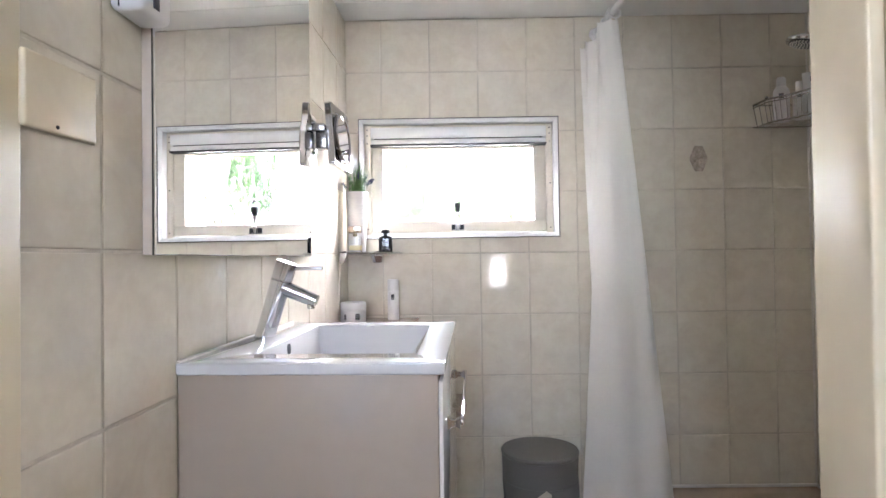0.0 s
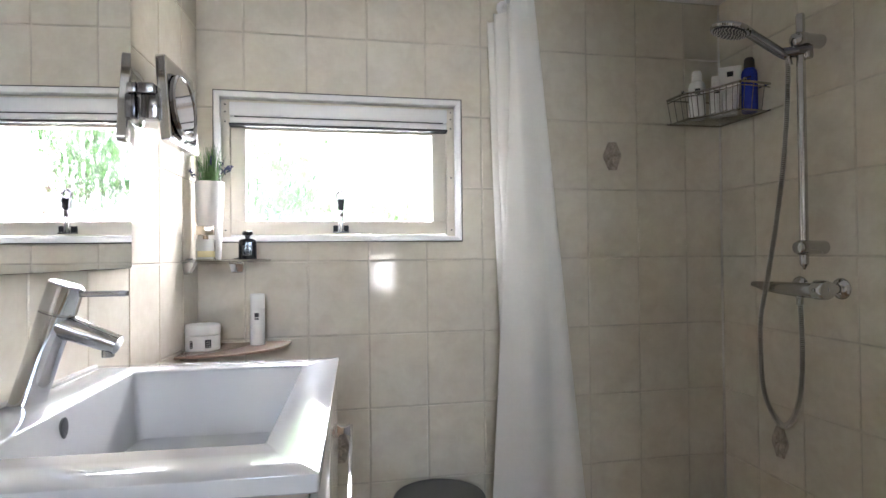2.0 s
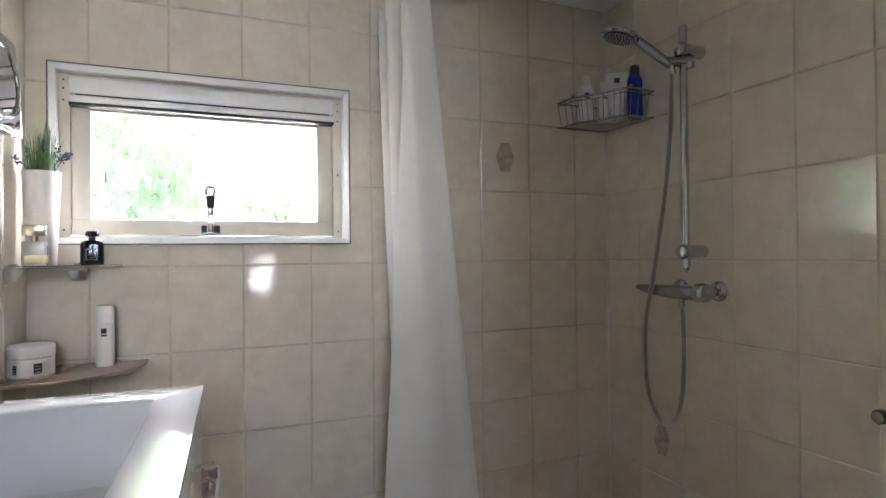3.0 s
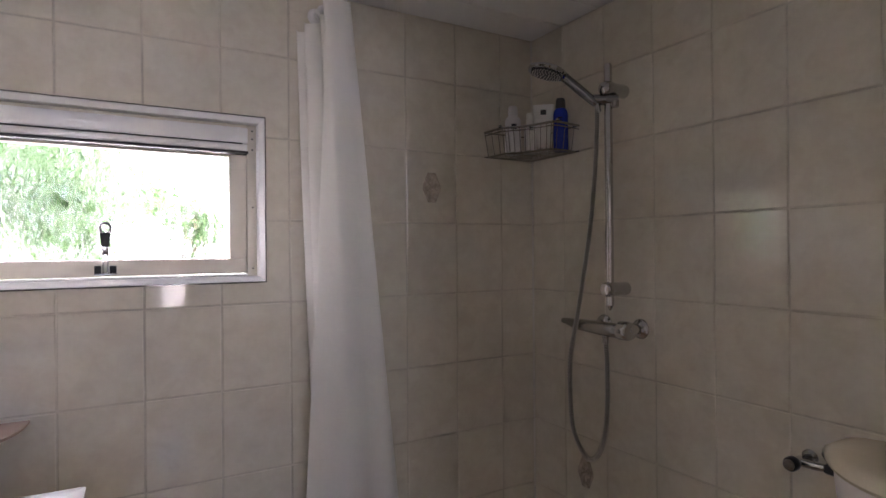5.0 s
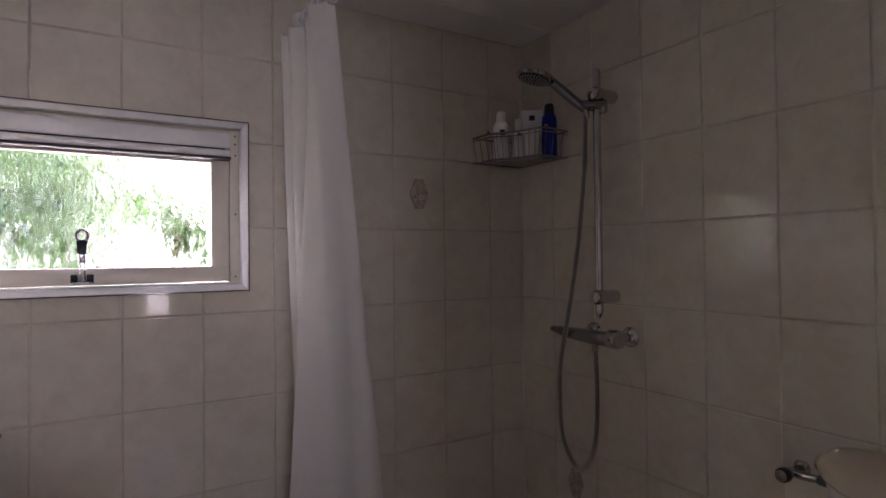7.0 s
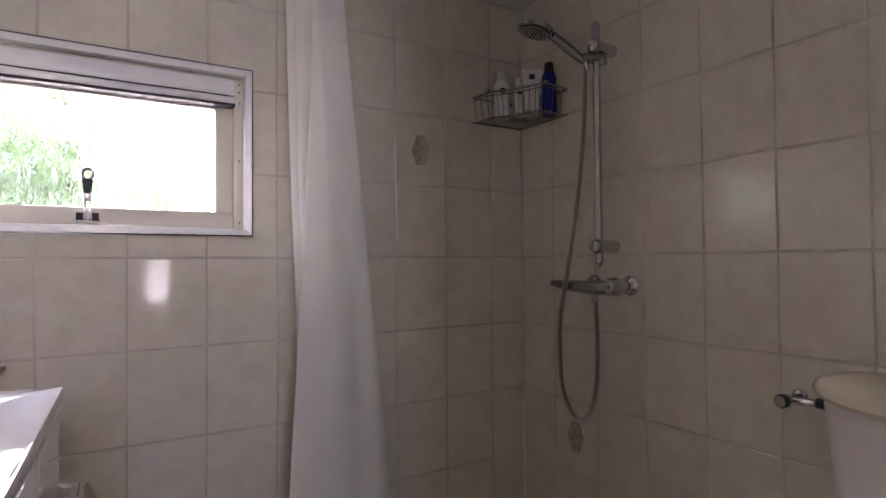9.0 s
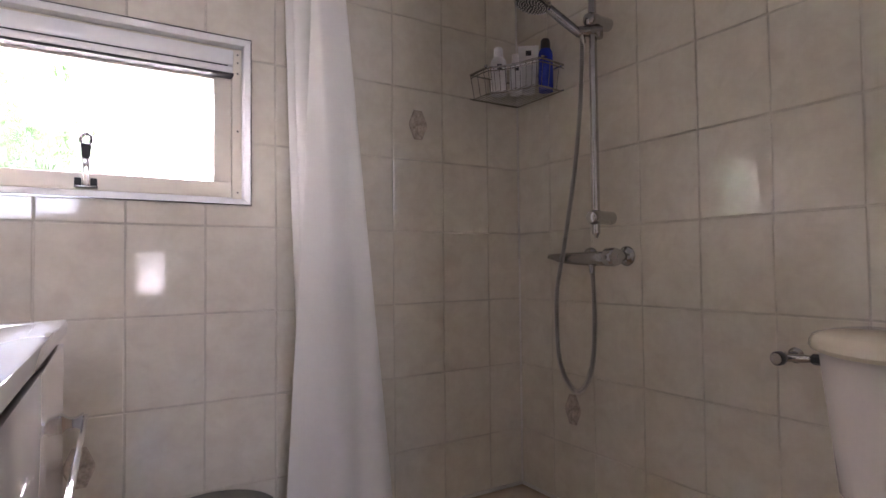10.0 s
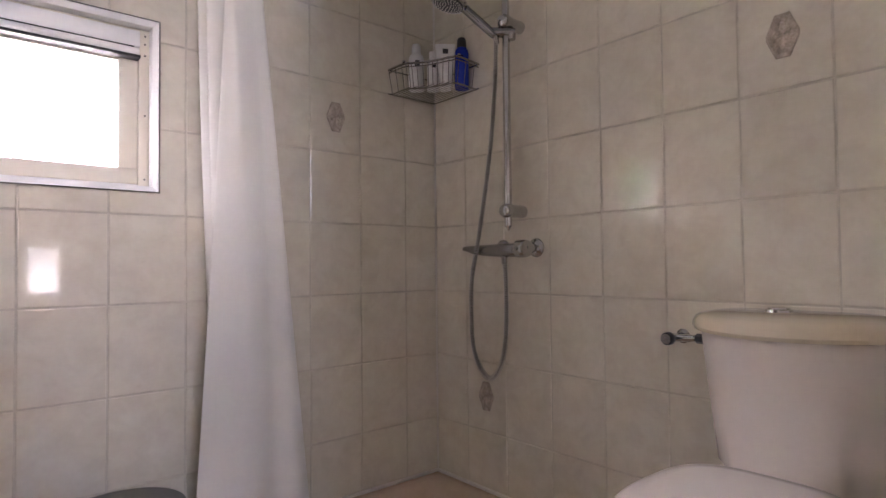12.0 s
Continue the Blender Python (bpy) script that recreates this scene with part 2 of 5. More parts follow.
def rounded(w, d, r, n=5, cx=0.0, cy=0.0):
    """Outline of a rectangle with round corners."""
    out = []
    for sx, sy, a0 in ((1, 1, 0), (-1, 1, 90), (-1, -1, 180), (1, -1, 270)):
        for k in range(n + 1):
            a = radians(a0 + 90 * k / n)
            out.append((cx + sx * (w / 2 - r) + r * math.cos(a), cy + sy * (d / 2 - r) + r * math.sin(a)))
    return out


def prism(outline, z0, z1, bevel=0.0):
    """An outline in x and y pulled up from z0 to z1, its rims eased."""
    c = Vector((sum(p[0] for p in outline) / len(outline), sum(p[1] for p in outline) / len(outline)))
    def loop(z, inset):
        return [((p[0] - c.x) * (1 - inset) + c.x, (p[1] - c.y) * (1 - inset) + c.y, z) for p in outline]
    if not bevel:
        return rings([loop(z0, 0), loop(z1, 0)])
    size = max((Vector(p) - c).length for p in outline)
    i = bevel / size
    return rings([loop(z0, i), loop(z0 + bevel * 0.3, i * 0.3), loop(z0 + bevel, 0), loop(z1 - bevel, 0), loop(z1 - bevel * 0.3, i * 0.3), loop(z1, i)])


# ---- walls ----
def wall(name, label, pieces, mat=GROUT, F=Matrix()):
    bm = bmesh.new()
    for lo, hi in pieces:
        box(lo, hi, bm=bm)
    return solid(name, bm, mat, label, "wall", "structure", F, smooth=0)


T = 0.12
north = wall("wall_north", "cream glazed tile wall with a low window opening", [
    ((-0.9, YB, -0.05), (WX0, YB + T, CEIL + 0.1)), ((WX1, YB, -0.05), (XR + 0.3, YB + T, CEIL + 0.1)),
    ((WX0, YB, -0.05), (WX1, YB + T, WZ0)), ((WX0, YB, WZ1), (WX1, YB + T, CEIL + 0.1))])
east = wall("wall_east", "cream glazed tile wall behind shower and toilet", [((XR, YF - 0.14, -0.05), (XR + T, YB, CEIL + 0.1))])
west = wall("wall_west", "cream glazed tile wall behind mirror and washbasin", [((-T, -0.52, -0.05), (0, 1.37, CEIL + 0.1))], F=LF)
DX0, DX1, DH = -0.413, 0.485, 2.02
south = wall("wall_south", "plain plastered wall round the doorway", [
    ((DX1 + 0.03, YF - 0.14, -0.05), (XR, YF, CEIL + 0.1)), ((-0.9, YF - 0.14, DH + 0.03), (DX1 + 0.03, YF, CEIL + 0.1)), ((-0.9, YF - 0.14, -0.05), (DX0 - 0.03, YF - 0.02, DH + 0.03))], PLASTER)

floor_bm = box((-0.6, YF - 0.14, -0.02), (XR, YB, FLOOR - 0.006))
floor = solid("floor", floor_bm, GROUT, "warm brown tiled bathroom floor", "floor", "structure", smooth=0)

# ceiling: boards along the window wall, with open V joints, in one mesh
cb = bmesh.new()
y = YB + 0.007 - 0.185 * 10
while y < YB + 0.01:
    y0, y1 = max(y, YF), min(y + 0.185, YB)
    if y1 - y0 > 0.02:
        box((-0.6, y0 + 0.0015, CEIL), (XR, y1 - 0.0015, CEIL + 0.012), 0.003, 1, cb)
    y += 0.185
box((-0.9, YF - 0.14, CEIL + 0.012), (XR + 0.3, YB + T, CEIL + 0.05), bm=cb)
ceiling = solid("ceiling", cb, BOARD, "white ceiling boards with narrow joints", "ceiling", "structure", smooth=0)


def tile_polygon(poly, depth=0.0024, ease=0.0024):
    """A glazed tile from a rectilinear outline (x, y), counter-clockwise, its face towards +z, with a rounded rim."""
    n = len(poly)
    def inset(d, z):
        out = []
        for k in range(n):
            a, b, c = Vector(poly[k - 1]), Vector(poly[k]), Vector(poly[(k + 1) % n])
            e0, e1 = (b - a).normalized(), (c - b).normalized()
            p = b + d * Vector((-e0.y, e0.x)) + d * Vector((-e1.y, e1.x))
            out.append((p.x, p.y, z))
        return out
    loops = [inset(0, -0.004), inset(0, depth - ease), inset(ease * 0.3, depth - ease * 0.3), inset(ease, depth)]
    bm = rings(loops, caps=(False, True))
    return bm


def cut(cell, hole):
    """The outline of a cell less a hole that covers a corner or a side of it."""
    x0, x1, z0, z1 = cell
    if hole is None:
        return [(x0, z0), (x1, z0), (x1, z1), (x0, z1)]
    a, b, c, d = max(x0, hole[0]), min(x1, hole[1]), max(z0, hole[2]), min(z1, hole[3])
    if a >= b or c >= d:
        return [(x0, z0), (x1, z0), (x1, z1), (x0, z1)]
    full_x, full_z = a <= x0 and b >= x1, c <= z0 and d >= z1
    if full_x and full_z:
        return None
    if full_x:
        return cut((x0, x1, z0, c) if c > z0 else (x0, x1, d, z1), None)
    if full_z:
        return cut((x0, a, z0, z1) if a > x0 else (b, x1, z0, z1), None)
    if a > x0:
        return [(x0, z0), (x1, z0), (x1, c), (a, c), (a, z1), (x0, z1)] if c > z0 else [(x0, z0), (a, z0), (a, d), (x1, d), (x1, z1), (x0, z1)]
    return [(x0, z0), (x1, z0), (x1, z1), (b, z1), (b, c), (x0, c)] if c > z0 else [(b, z0), (x1, z0), (x1, z1), (x0, z1), (x0, d), (b, d)]


TILE_CACHE = {}


def ornament_mesh():
    """An elongated six-sided plaque with a raised rim and petals."""
    if "ornament" in TILE_CACHE:
        return TILE_CACHE["ornament"]
    def hexagon(s, z):
        return [(0.016 * s, 0.052 * s, z), (-0.016 * s, 0.052 * s, z), (-0.036 * s, 0.006 * s, z), (-0.036 * s, -0.006 * s, z), (-0.016 * s, -0.052 * s, z), (0.016 * s, -0.052 * s, z), (0.036 * s, -0.006 * s, z), (0.036 * s, 0.006 * s, z)]
    bm = rings([hexagon(1.0, 0.0), hexagon(0.98, 0.0030), hexagon(0.90, 0.0036), hexagon(0.82, 0.0030), hexagon(0.78, 0.0014)], caps=(False, True))
    for ang, dist, ln, wd in ((90, 0.020, 0.016, 0.007), (270, 0.020, 0.016, 0.007), (35, 0.014, 0.011, 0.006), (145, 0.014, 0.011, 0.006), (215, 0.014, 0.011, 0.006), (325, 0.014, 0.011, 0.006), (0, 0, 0.007, 0.007)):
        c, s = math.cos(radians(ang)), math.sin(radians(ang))
        loops = []
        for k, (f, z) in enumerate(((1, 0.001), (0.7, 0.0034), (0.25, 0.0042))):
            loops.append([(c * (dist + f * ln * math.cos(a)) - s * f * wd * math.sin(a), s * (dist + f * ln * math.cos(a)) + c * f * wd * math.sin(a), z) for a in (2 * math.pi * q / 8 for q in range(8))])
        rings(loops, bm, caps=(False, True))
    TILE_CACHE["ornament"] = mesh_of("ornament", bm, ORNAMENT, 50)
    return TILE_CACHE["ornament"]


def tile_wall(parent, place, us, vs, hole=None, ornaments=(), glaze=TILE):
    """Tiles in the cells between the joints us and vs. place(u, v): the pose of a tile whose face looks out of the wall."""
    gap = 0.0020
    rnd = random.Random(parent.name)
    for u0, u1 in zip(us, us[1:]):
        for v0, v1 in zip(vs, vs[1:]):
            cu, cv = (u0 + u1) / 2, (v0 + v1) / 2
            shape = cut((u0 + gap, u1 - gap, v0 + gap, v1 - gap), hole)
            if shape is None:
                continue
            outline = tuple((round(a - cu, 4), round(b - cv, 4)) for a, b in shape)
            key = (glaze.name, outline)
            if key not in TILE_CACHE:
                TILE_CACHE[key] = mesh_of("tile", tile_polygon(outline), glaze, 0)
            ob = new("tile", TILE_CACHE[key])
            ob.parent = parent
            ob.matrix_basis = place(cu, cv) @ pose(0, 0, rnd.uniform(-0.0003, 0.0003), rnd.gauss(0, 0.12), rnd.gauss(0, 0.12), 0)
            if any(u0 < a < u1 and v0 < b < v1 for a, b in ornaments):
                o = new("ornament", ornament_mesh())
                o.parent = ob
                o.matrix_basis = pose(0, 0, 0.0022)
                tagged(o, "brown raised plaque with petal relief")


# ---- window ----
def build_window():
    w = thing("window_1", "cream top-hung window with figured glass and a vent strip", "window", ((WX0 + WX1) / 2, YB, WZ0), kind="structure")
    F0, F1 = YB - 0.006, YB + T
    # lining of the opening, flush with the tiles
    t = 0.016
    def rim(k, y):
        return [(WX0 + k, y, WZ0 + k), (WX1 - k, y, WZ0 + k), (WX1 - k, y, WZ1 - k), (WX0 + k, y, WZ1 - k)]
    part("lining", rings([rim(0, F1), rim(0, F0), rim(0.0025, F0 - 0.001), rim(0.0045, F0 + 0.001), rim(t, F0 + 0.007), rim(t, F1)], caps=(False, False)), WHITEFRAME, w, "white splayed lining")
    # thin metal corner strip round the opening
    e = 0.003
    for lo, hi in (((WX0 - e, F0 - 0.002, WZ0 - e), (WX1 + e, F0 + 0.004, WZ0)), ((WX0 - e, F0 - 0.002, WZ1), (WX1 + e, F0 + 0.004, WZ1 + e)),
                   ((WX0 - e, F0 - 0.002, WZ0), (WX0, F0 + 0.004, WZ1)), ((WX1, F0 - 0.002, WZ0), (WX1 + e, F0 + 0.004, WZ1))):
        part("corner_strip", box(lo, hi, 0.0008, 1), DIMCHROME, w, "thin metal corner strip")
    # fixed frame with screw heads
    fx0, fx1, fz0, fz1 = WX0 + t, WX1 - t, WZ0 + t, WZ1 - t
    Y0, Y1 = YB + 0.036, YB + 0.085
    fr = part("window_frame", box((fx0, Y0, fz0), (fx0 + 0.028, Y1, fz1), 0.002, 2), CREAMFRAME, w)
    fr2 = part("window_frame", box((fx1 - 0.028, Y0, fz0), (fx1, Y1, fz1), 0.002, 2), CREAMFRAME, w)
    part("window_frame", box((fx0 + 0.028, Y0, fz1 - 0.012), (fx1 - 0.028, Y1, fz1), 0.002, 2), CREAMFRAME, w)
    part("window_sill", box((fx0 + 0.028, Y0 - 0.004, fz0), (fx1 - 0.028, Y1, fz0 + 0.007), 0.002, 2), WHITEFRAME, w)
    for x, f in ((fx0 + 0.012, fr), (fx1 - 0.012, fr2)):
        for z in (1.205, 1.39, 1.565, 1.598, 1.622):
            part("screw", lathe(((0.0026, 0.0), (0.0026, -0.0012), (0.0012, -0.0016)), (x, Y0, z), 8, "y"), BLACK, f)
    # vent strip over the sash
    vz0, vz1 = 1.550, fz1 - 0.014
    v = part("vent", box((fx0 + 0.029, YB + 0.012, 1.580), (fx1 - 0.029, Y1, vz1), 0.003, 2), WHITEFRAME, w, "white ventilation strip")
    # solid black fill stands for the shade inside the groove
    part("slot", box((fx0 + 0.045, YB + 0.0105, 1.5765), (fx1 - 0.045, Y1, 1.5795)), BLACK, v, "black strip for the shade in the air slot")
    part("flap", box((fx0 + 0.031, YB + 0.009, 1.556), (fx1 - 0.031, Y1, 1.576), 0.003, 2), WHITEFRAME, v)
    # black strip holds both the gasket and the shadow beneath the flap
    part("gasket", box((fx0 + 0.029, YB + 0.008, 1.5480), (fx1 - 0.029, Y1, 1.5556)), BLACK, v, "black rubber gasket and the shadow line under the flap")
    # sash
    sx0, sx1, sz0, sz1 = fx0 + 0.029, fx1 - 0.029, fz0 + 0.009, 1.549
    gx0, gx1, gz0 = -0.195, 0.437, 1.236
    S0, S1 = YB + 0.042, YB + 0.075
    s = part("sash", box((sx0, S0, sz0), (sx1, S1, gz0), 0.003, 2), CREAMFRAME, w, "cream painted opening sash")
    part("stile", box((sx0, S0, gz0), (gx0, S1, sz1), 0.002, 2), CREAMFRAME, s)
    part("stile", box((gx1, S0, gz0), (sx1, S1, sz1), 0.002, 2), CREAMFRAME, s)
    part("top_rail", box((gx0, S0 + 0.004, 1.541), (gx1, S1, sz1), 0.001, 1), CREAMFRAME, s)
    pane = part("pane", box((gx0 - 0.004, S0 + 0.014, gz0 - 0.004), (gx1 + 0.004, S0 + 0.018, 1.545)), GLASS, s, "figured glass pane", smooth=0)
    pane.visible_shadow = False
    # stay with a ring handle
    cx = 0.116
    st = part("window_stay", box((cx - 0.027, YB + 0.022, fz0 + 0.0135), (cx + 0.027, YB + 0.041, fz0 + 0.0190), 0.0015, 2), BRUSHED, w, "chrome window stay with black grip")
    for dx in (-0.018, 0.018):
        part("lug", box((cx + dx - 0.008, YB + 0.026, fz0 + 0.0190), (cx + dx + 0.008, YB + 0.041, fz0 + 0.0386), 0.002, 2), BLACK, st)
    for dx in (-0.0055, 0.0055):
        part("arm", box((cx + dx - 0.0022, YB + 0.022, fz0 + 0.0190), (cx + dx + 0.0022, YB + 0.032, fz0 + 0.0724), 0.001, 2), CHROME, st)
    part("arm_block", box((cx - 0.0085, YB + 0.021, fz0 + 0.0680), (cx + 0.0085, YB + 0.033, fz0 + 0.0963), 0.002, 2), CHROME, st)
    part("grip", rings([[(cx + sx * wd, YB + yy, z) for sx, yy in ((-1, 0.017), (1, 0.017), (1, 0.034), (-1, 0.034))] for z, wd in ((fz0 + 0.0909, 0.008), (fz0 + 0.0953, 0.0098), (fz0 + 0.1138, 0.0108), (fz0 + 0.1236, 0.0125), (fz0 + 0.1269, 0.011))]), BLACK, st, "black plastic grip")
    part("ring", tube([(cx + 0.0125 * math.cos(a), YB + 0.0255, fz0 + 0.1389 + 0.0150 * math.sin(a)) for a in (2 * math.pi * k / 28 for k in range(28))], 0.0042, 10, closed=True), DIMCHROME, st, "metal ring")
    # outside ledge
    part("outer_sill", box((WX0 - 0.03, F1, WZ0 - 0.03), (WX1 + 0.03, F1 + 0.04, WZ0), 0.004, 2), CREAMFRAME, w)


build_window()


# ---- door opening ----
def build_door_frame():
    d = thing("door_1", "cream gloss-painted door frame round an open doorway", "door frame", ((DX0 + DX1) / 2, YF - 0.1, FLOOR), kind="structure")
    for nm, x0, x1, s in (("jamb", DX0 - 0.06, DX0, 1), ("jamb", DX1, DX1 + 0.03, -1)):
        j = part(nm, box((x0, YF - 0.086, FLOOR), (x1, YF + 0.004, DH), 0.004, 3), PAINT, d)
        rx0, rx1 = (x0, x1 - 0.015) if s > 0 else (x0 + 0.015, x1)
        part("rebate", box((rx0, YF - 0.145, FLOOR), (rx1, YF - 0.087, DH), 0.003, 3), PAINT, j)
    h = part("head", box((DX0, YF - 0.086, DH - 0.03), (DX1, YF + 0.004, DH), 0.004, 3), PAINT, d)
    part("threshold", box((DX0, YF - 0.14, FLOOR - 0.01), (DX1, YF, FLOOR + 0.004), 0.003, 2), GROUT, d, "grey stone threshold")


build_door_frame()

# ---- hall behind the doorway ----
HX0, HX1, HY = -0.9, 1.4, -2.0
wall("wall_hall_west", "plain plastered hall wall", [((HX0 - T, HY, -0.05), (HX0, YF - 0.14, 2.5))], PLASTER)
wall("wall_hall_east", "plain plastered hall wall", [((HX1, HY, -0.05), (HX1 + T, YF - 0.14, 2.5))], PLASTER)
# low pane shows in tile reflections; high pane is invented to light the room
PANES = ((0.50, 0.80, 0.70, 1.16, 0.24), (-0.65, 0.05, 1.42, 2.32, 1.3))  # x0, x1, z0, z1, share of the fill light
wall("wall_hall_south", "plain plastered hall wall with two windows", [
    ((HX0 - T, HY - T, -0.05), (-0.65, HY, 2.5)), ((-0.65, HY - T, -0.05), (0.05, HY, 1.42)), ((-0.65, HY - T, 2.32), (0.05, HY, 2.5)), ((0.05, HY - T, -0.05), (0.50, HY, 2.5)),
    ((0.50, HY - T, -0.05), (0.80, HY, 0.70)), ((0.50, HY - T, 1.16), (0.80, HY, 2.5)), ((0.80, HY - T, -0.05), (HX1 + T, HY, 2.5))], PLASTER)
solid("floor_hall", box((HX0 - T, HY - T, -0.02), (HX1 + T, YF - 0.14, FLOOR)), HALLFLOOR, "brown laminate hall floor", "floor", "structure", smooth=0)
solid("ceiling_hall", box((HX0 - T, HY - T, 2.4), (HX1 + T, YF - 0.14, 2.5)), PLASTER, "white hall ceiling", "ceiling", "structure", smooth=0)
wall("wall_hall_north", "plain plastered wall over the doorway", [((HX0 - T, YF - 0.16, CEIL + 0.1), (HX1 + T, YF - 0.14, 2.5)), ((HX0 - T, YF - 0.16, -0.05), (DX0 - 0.06, YF - 0.14, CEIL + 0.1)), ((DX1 + 0.03, YF - 0.16, -0.05), (HX1 + T, YF - 0.14, CEIL + 0.1)), ((DX0 - 0.06, YF - 0.16, DH), (DX1 + 0.03, YF - 0.14, CEIL + 0.1))], PLASTER)


def build_hall_window(name, x0, x1, z0, z1, share):
    w = thing(name, "white framed hall window", "window", ((x0 + x1) / 2, HY, z0), kind="structure")
    for lo, hi in (((x0, HY - T, z0), (x1, HY - 0.02, z0 + 0.03)), ((x0, HY - T, z1 - 0.03), (x1, HY - 0.02, z1)), ((x0, HY - T, z0 + 0.03), (x0 + 0.03, HY - 0.02, z1 - 0.03)), ((x1 - 0.03, HY - T, z0 + 0.03), (x1, HY - 0.02, z1 - 0.03))):
        part("window_frame", box(lo, hi, 0.003, 2), WHITEFRAME, w)
    p = part("pane", box((x0 + 0.028, HY - 0.07, z0 + 0.028), (x1 - 0.028, HY - 0.066, z1 - 0.028)), GLASS, w, smooth=0)
    p.visible_shadow = False
    # area lamp added in the pane to fill the bathroom from behind
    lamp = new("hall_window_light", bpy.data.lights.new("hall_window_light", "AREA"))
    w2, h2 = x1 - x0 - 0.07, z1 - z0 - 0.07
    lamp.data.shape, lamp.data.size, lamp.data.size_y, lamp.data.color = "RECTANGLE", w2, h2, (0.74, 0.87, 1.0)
    lamp.data.energy = HALL_FILL * share * w2 * h2 * math.pi
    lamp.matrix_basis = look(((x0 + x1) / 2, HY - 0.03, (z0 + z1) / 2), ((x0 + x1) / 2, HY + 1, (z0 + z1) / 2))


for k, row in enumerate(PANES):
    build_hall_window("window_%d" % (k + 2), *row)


# ---- washbasin corner (coordinates along the left wall) ----
def build_vanity():
    U, V0, V1, ZT = 0.470, -0.010, 0.630, 0.907
    c = thing("vanity_cabinet", "matt off-white wall-hung vanity cabinet with two drawers", "cabinet", (0.24, 0.31, 0.17), LF)
    z0, z1 = 0.17, ZT - 0.0205
    for nm, lo, hi in (("side_panel", (0.004, V0 + 0.006, z0), (U - 0.014, V0 + 0.024, z1)), ("side_panel", (0.004, V1 - 0.024, z0), (U - 0.014, V1 - 0.006, z1)),
                       ("bottom_panel", (0.004, V0 + 0.0245, z0), (U - 0.014, V1 - 0.0245, z0 + 0.018)), ("back_panel", (0.004, V0 + 0.0245, z0 + 0.0185), (0.012, V1 - 0.0245, z1))):
        part(nm, box(lo, hi, 0.002, 2), VANITY, c)
    for a, b in ((0.512, z1 - 0.012), (z0 + 0.002, 0.508)):
        d = part("drawer_front", box((U - 0.0136, V0 + 0.008, a), (U - 0.006, V1 - 0.008, b), 0.002, 2), GLOSSFRONT, c, "high-gloss white drawer front")
        # upright-ended chrome bow handle: two flared posts and a slanted bar
        zc = b - (0.106 if b > 0.6 else 0.098)
        h = part("handle", box((U + 0.019, V0 + 0.140, zc - 0.007), (U + 0.025, V1 - 0.012, zc + 0.003), 0.0012, 2), CHROME, d, "chrome bar handle")
        for v in (V0 + 0.140, V1 - 0.034):
            part("post", rings([[(x, v + 0.009 + s * w, zc - 0.004 + q) for s, q in ((-1, -hh), (1, -hh), (1, hh), (-1, hh))] for x, w, hh in ((U - 0.006, 0.009, 0.013), (U + 0.001, 0.0075, 0.007), (U + 0.010, 0.0075, 0.006), (U + 0.019, 0.009, 0.011))]), CHROME, h)
    # basin: slab with a bowl that slopes towards the waste
    b = thing("washbasin", "white ceramic washbasin with rectangular bowl", "washbasin", (0.24, 0.31, ZT - 0.02), LF)
    cu, cv, w, d = U / 2, (V0 + V1) / 2, U - 0.004, V1 - V0
    bu0, bu1, bv0, bv1 = 0.100, 0.402, 0.090, 0.548
    bw, bd, bcu, bcv = bu1 - bu0, bv1 - bv0, (bu0 + bu1) / 2, (bv0 + bv1) / 2
    def out(z, k, r):
        return [(x, y, z) for x, y in rounded(w - k, d - k, r, 5, cu, cv)]
    def bowl(z, ku, kv, r, du=0.0, dv=0.0):
        return [(x, y, z) for x, y in rounded(bw - ku, bd - kv, r, 5, bcu + du, bcv + dv)]
    loops = [out(ZT - 0.020, 0.006, 0.003), out(ZT - 0.018, 0.001, 0.004), out(ZT - 0.0025, 0.0, 0.004), out(ZT - 0.0007, 0.001, 0.004), out(ZT, 0.004, 0.004),
             bowl(ZT, -0.003, -0.003, 0.005), bowl(ZT - 0.0012, 0.0, 0.0, 0.005), bowl(ZT - 0.004, 0.002, 0.002, 0.006), bowl(ZT - 0.104, 0.034, 0.050, 0.012), bowl(ZT - 0.113, 0.042, 0.060, 0.014), bowl(ZT - 0.117, 0.075, 0.10, 0.02), bowl(ZT - 0.124, 0.20, 0.30, 0.02)]
    part("basin", rings(loops, caps=(False, True)), CERAMIC, b, smooth=40)
    part("under_basin", box((bu0 + 0.0, bv0 + 0.06, ZT - 0.160), (bu1, bv1 - 0.06, ZT - 0.150), 0.004, 2), CERAMIC, b)
    part("waste", lathe(((0.0, -0.104), (0.020, -0.104), (0.022, -0.1015), (0.018, -0.0995), (0.0, -0.099)), (bcu, bcv, ZT - 0.0200), 24), CHROME, b, "chrome waste")
    part("overflow", lathe(((0.010, 0.0), (0.0105, 0.003), (0.007, 0.004), (0.0, 0.0035)), (bu0 + 0.0036, 0.285, ZT - 0.024), 20, "x", sy=1.4), DIMCHROME, b, "dark overflow hole")
    part("sealant", box((-0.002, V0 + 0.004, ZT - 0.004), (0.009, V1 - 0.004, ZT + 0.004), 0.003, 2), SILICONE, b, "white silicone joint")
    # tap
    tu, tv = 0.030, 0.342
    lean = 0.052
    t = thing("basin_tap", "chrome single-lever basin tap with leaning body", "tap", (tu, tv, ZT), LF)
    def ax(z):
        return tu + lean * z / 0.165
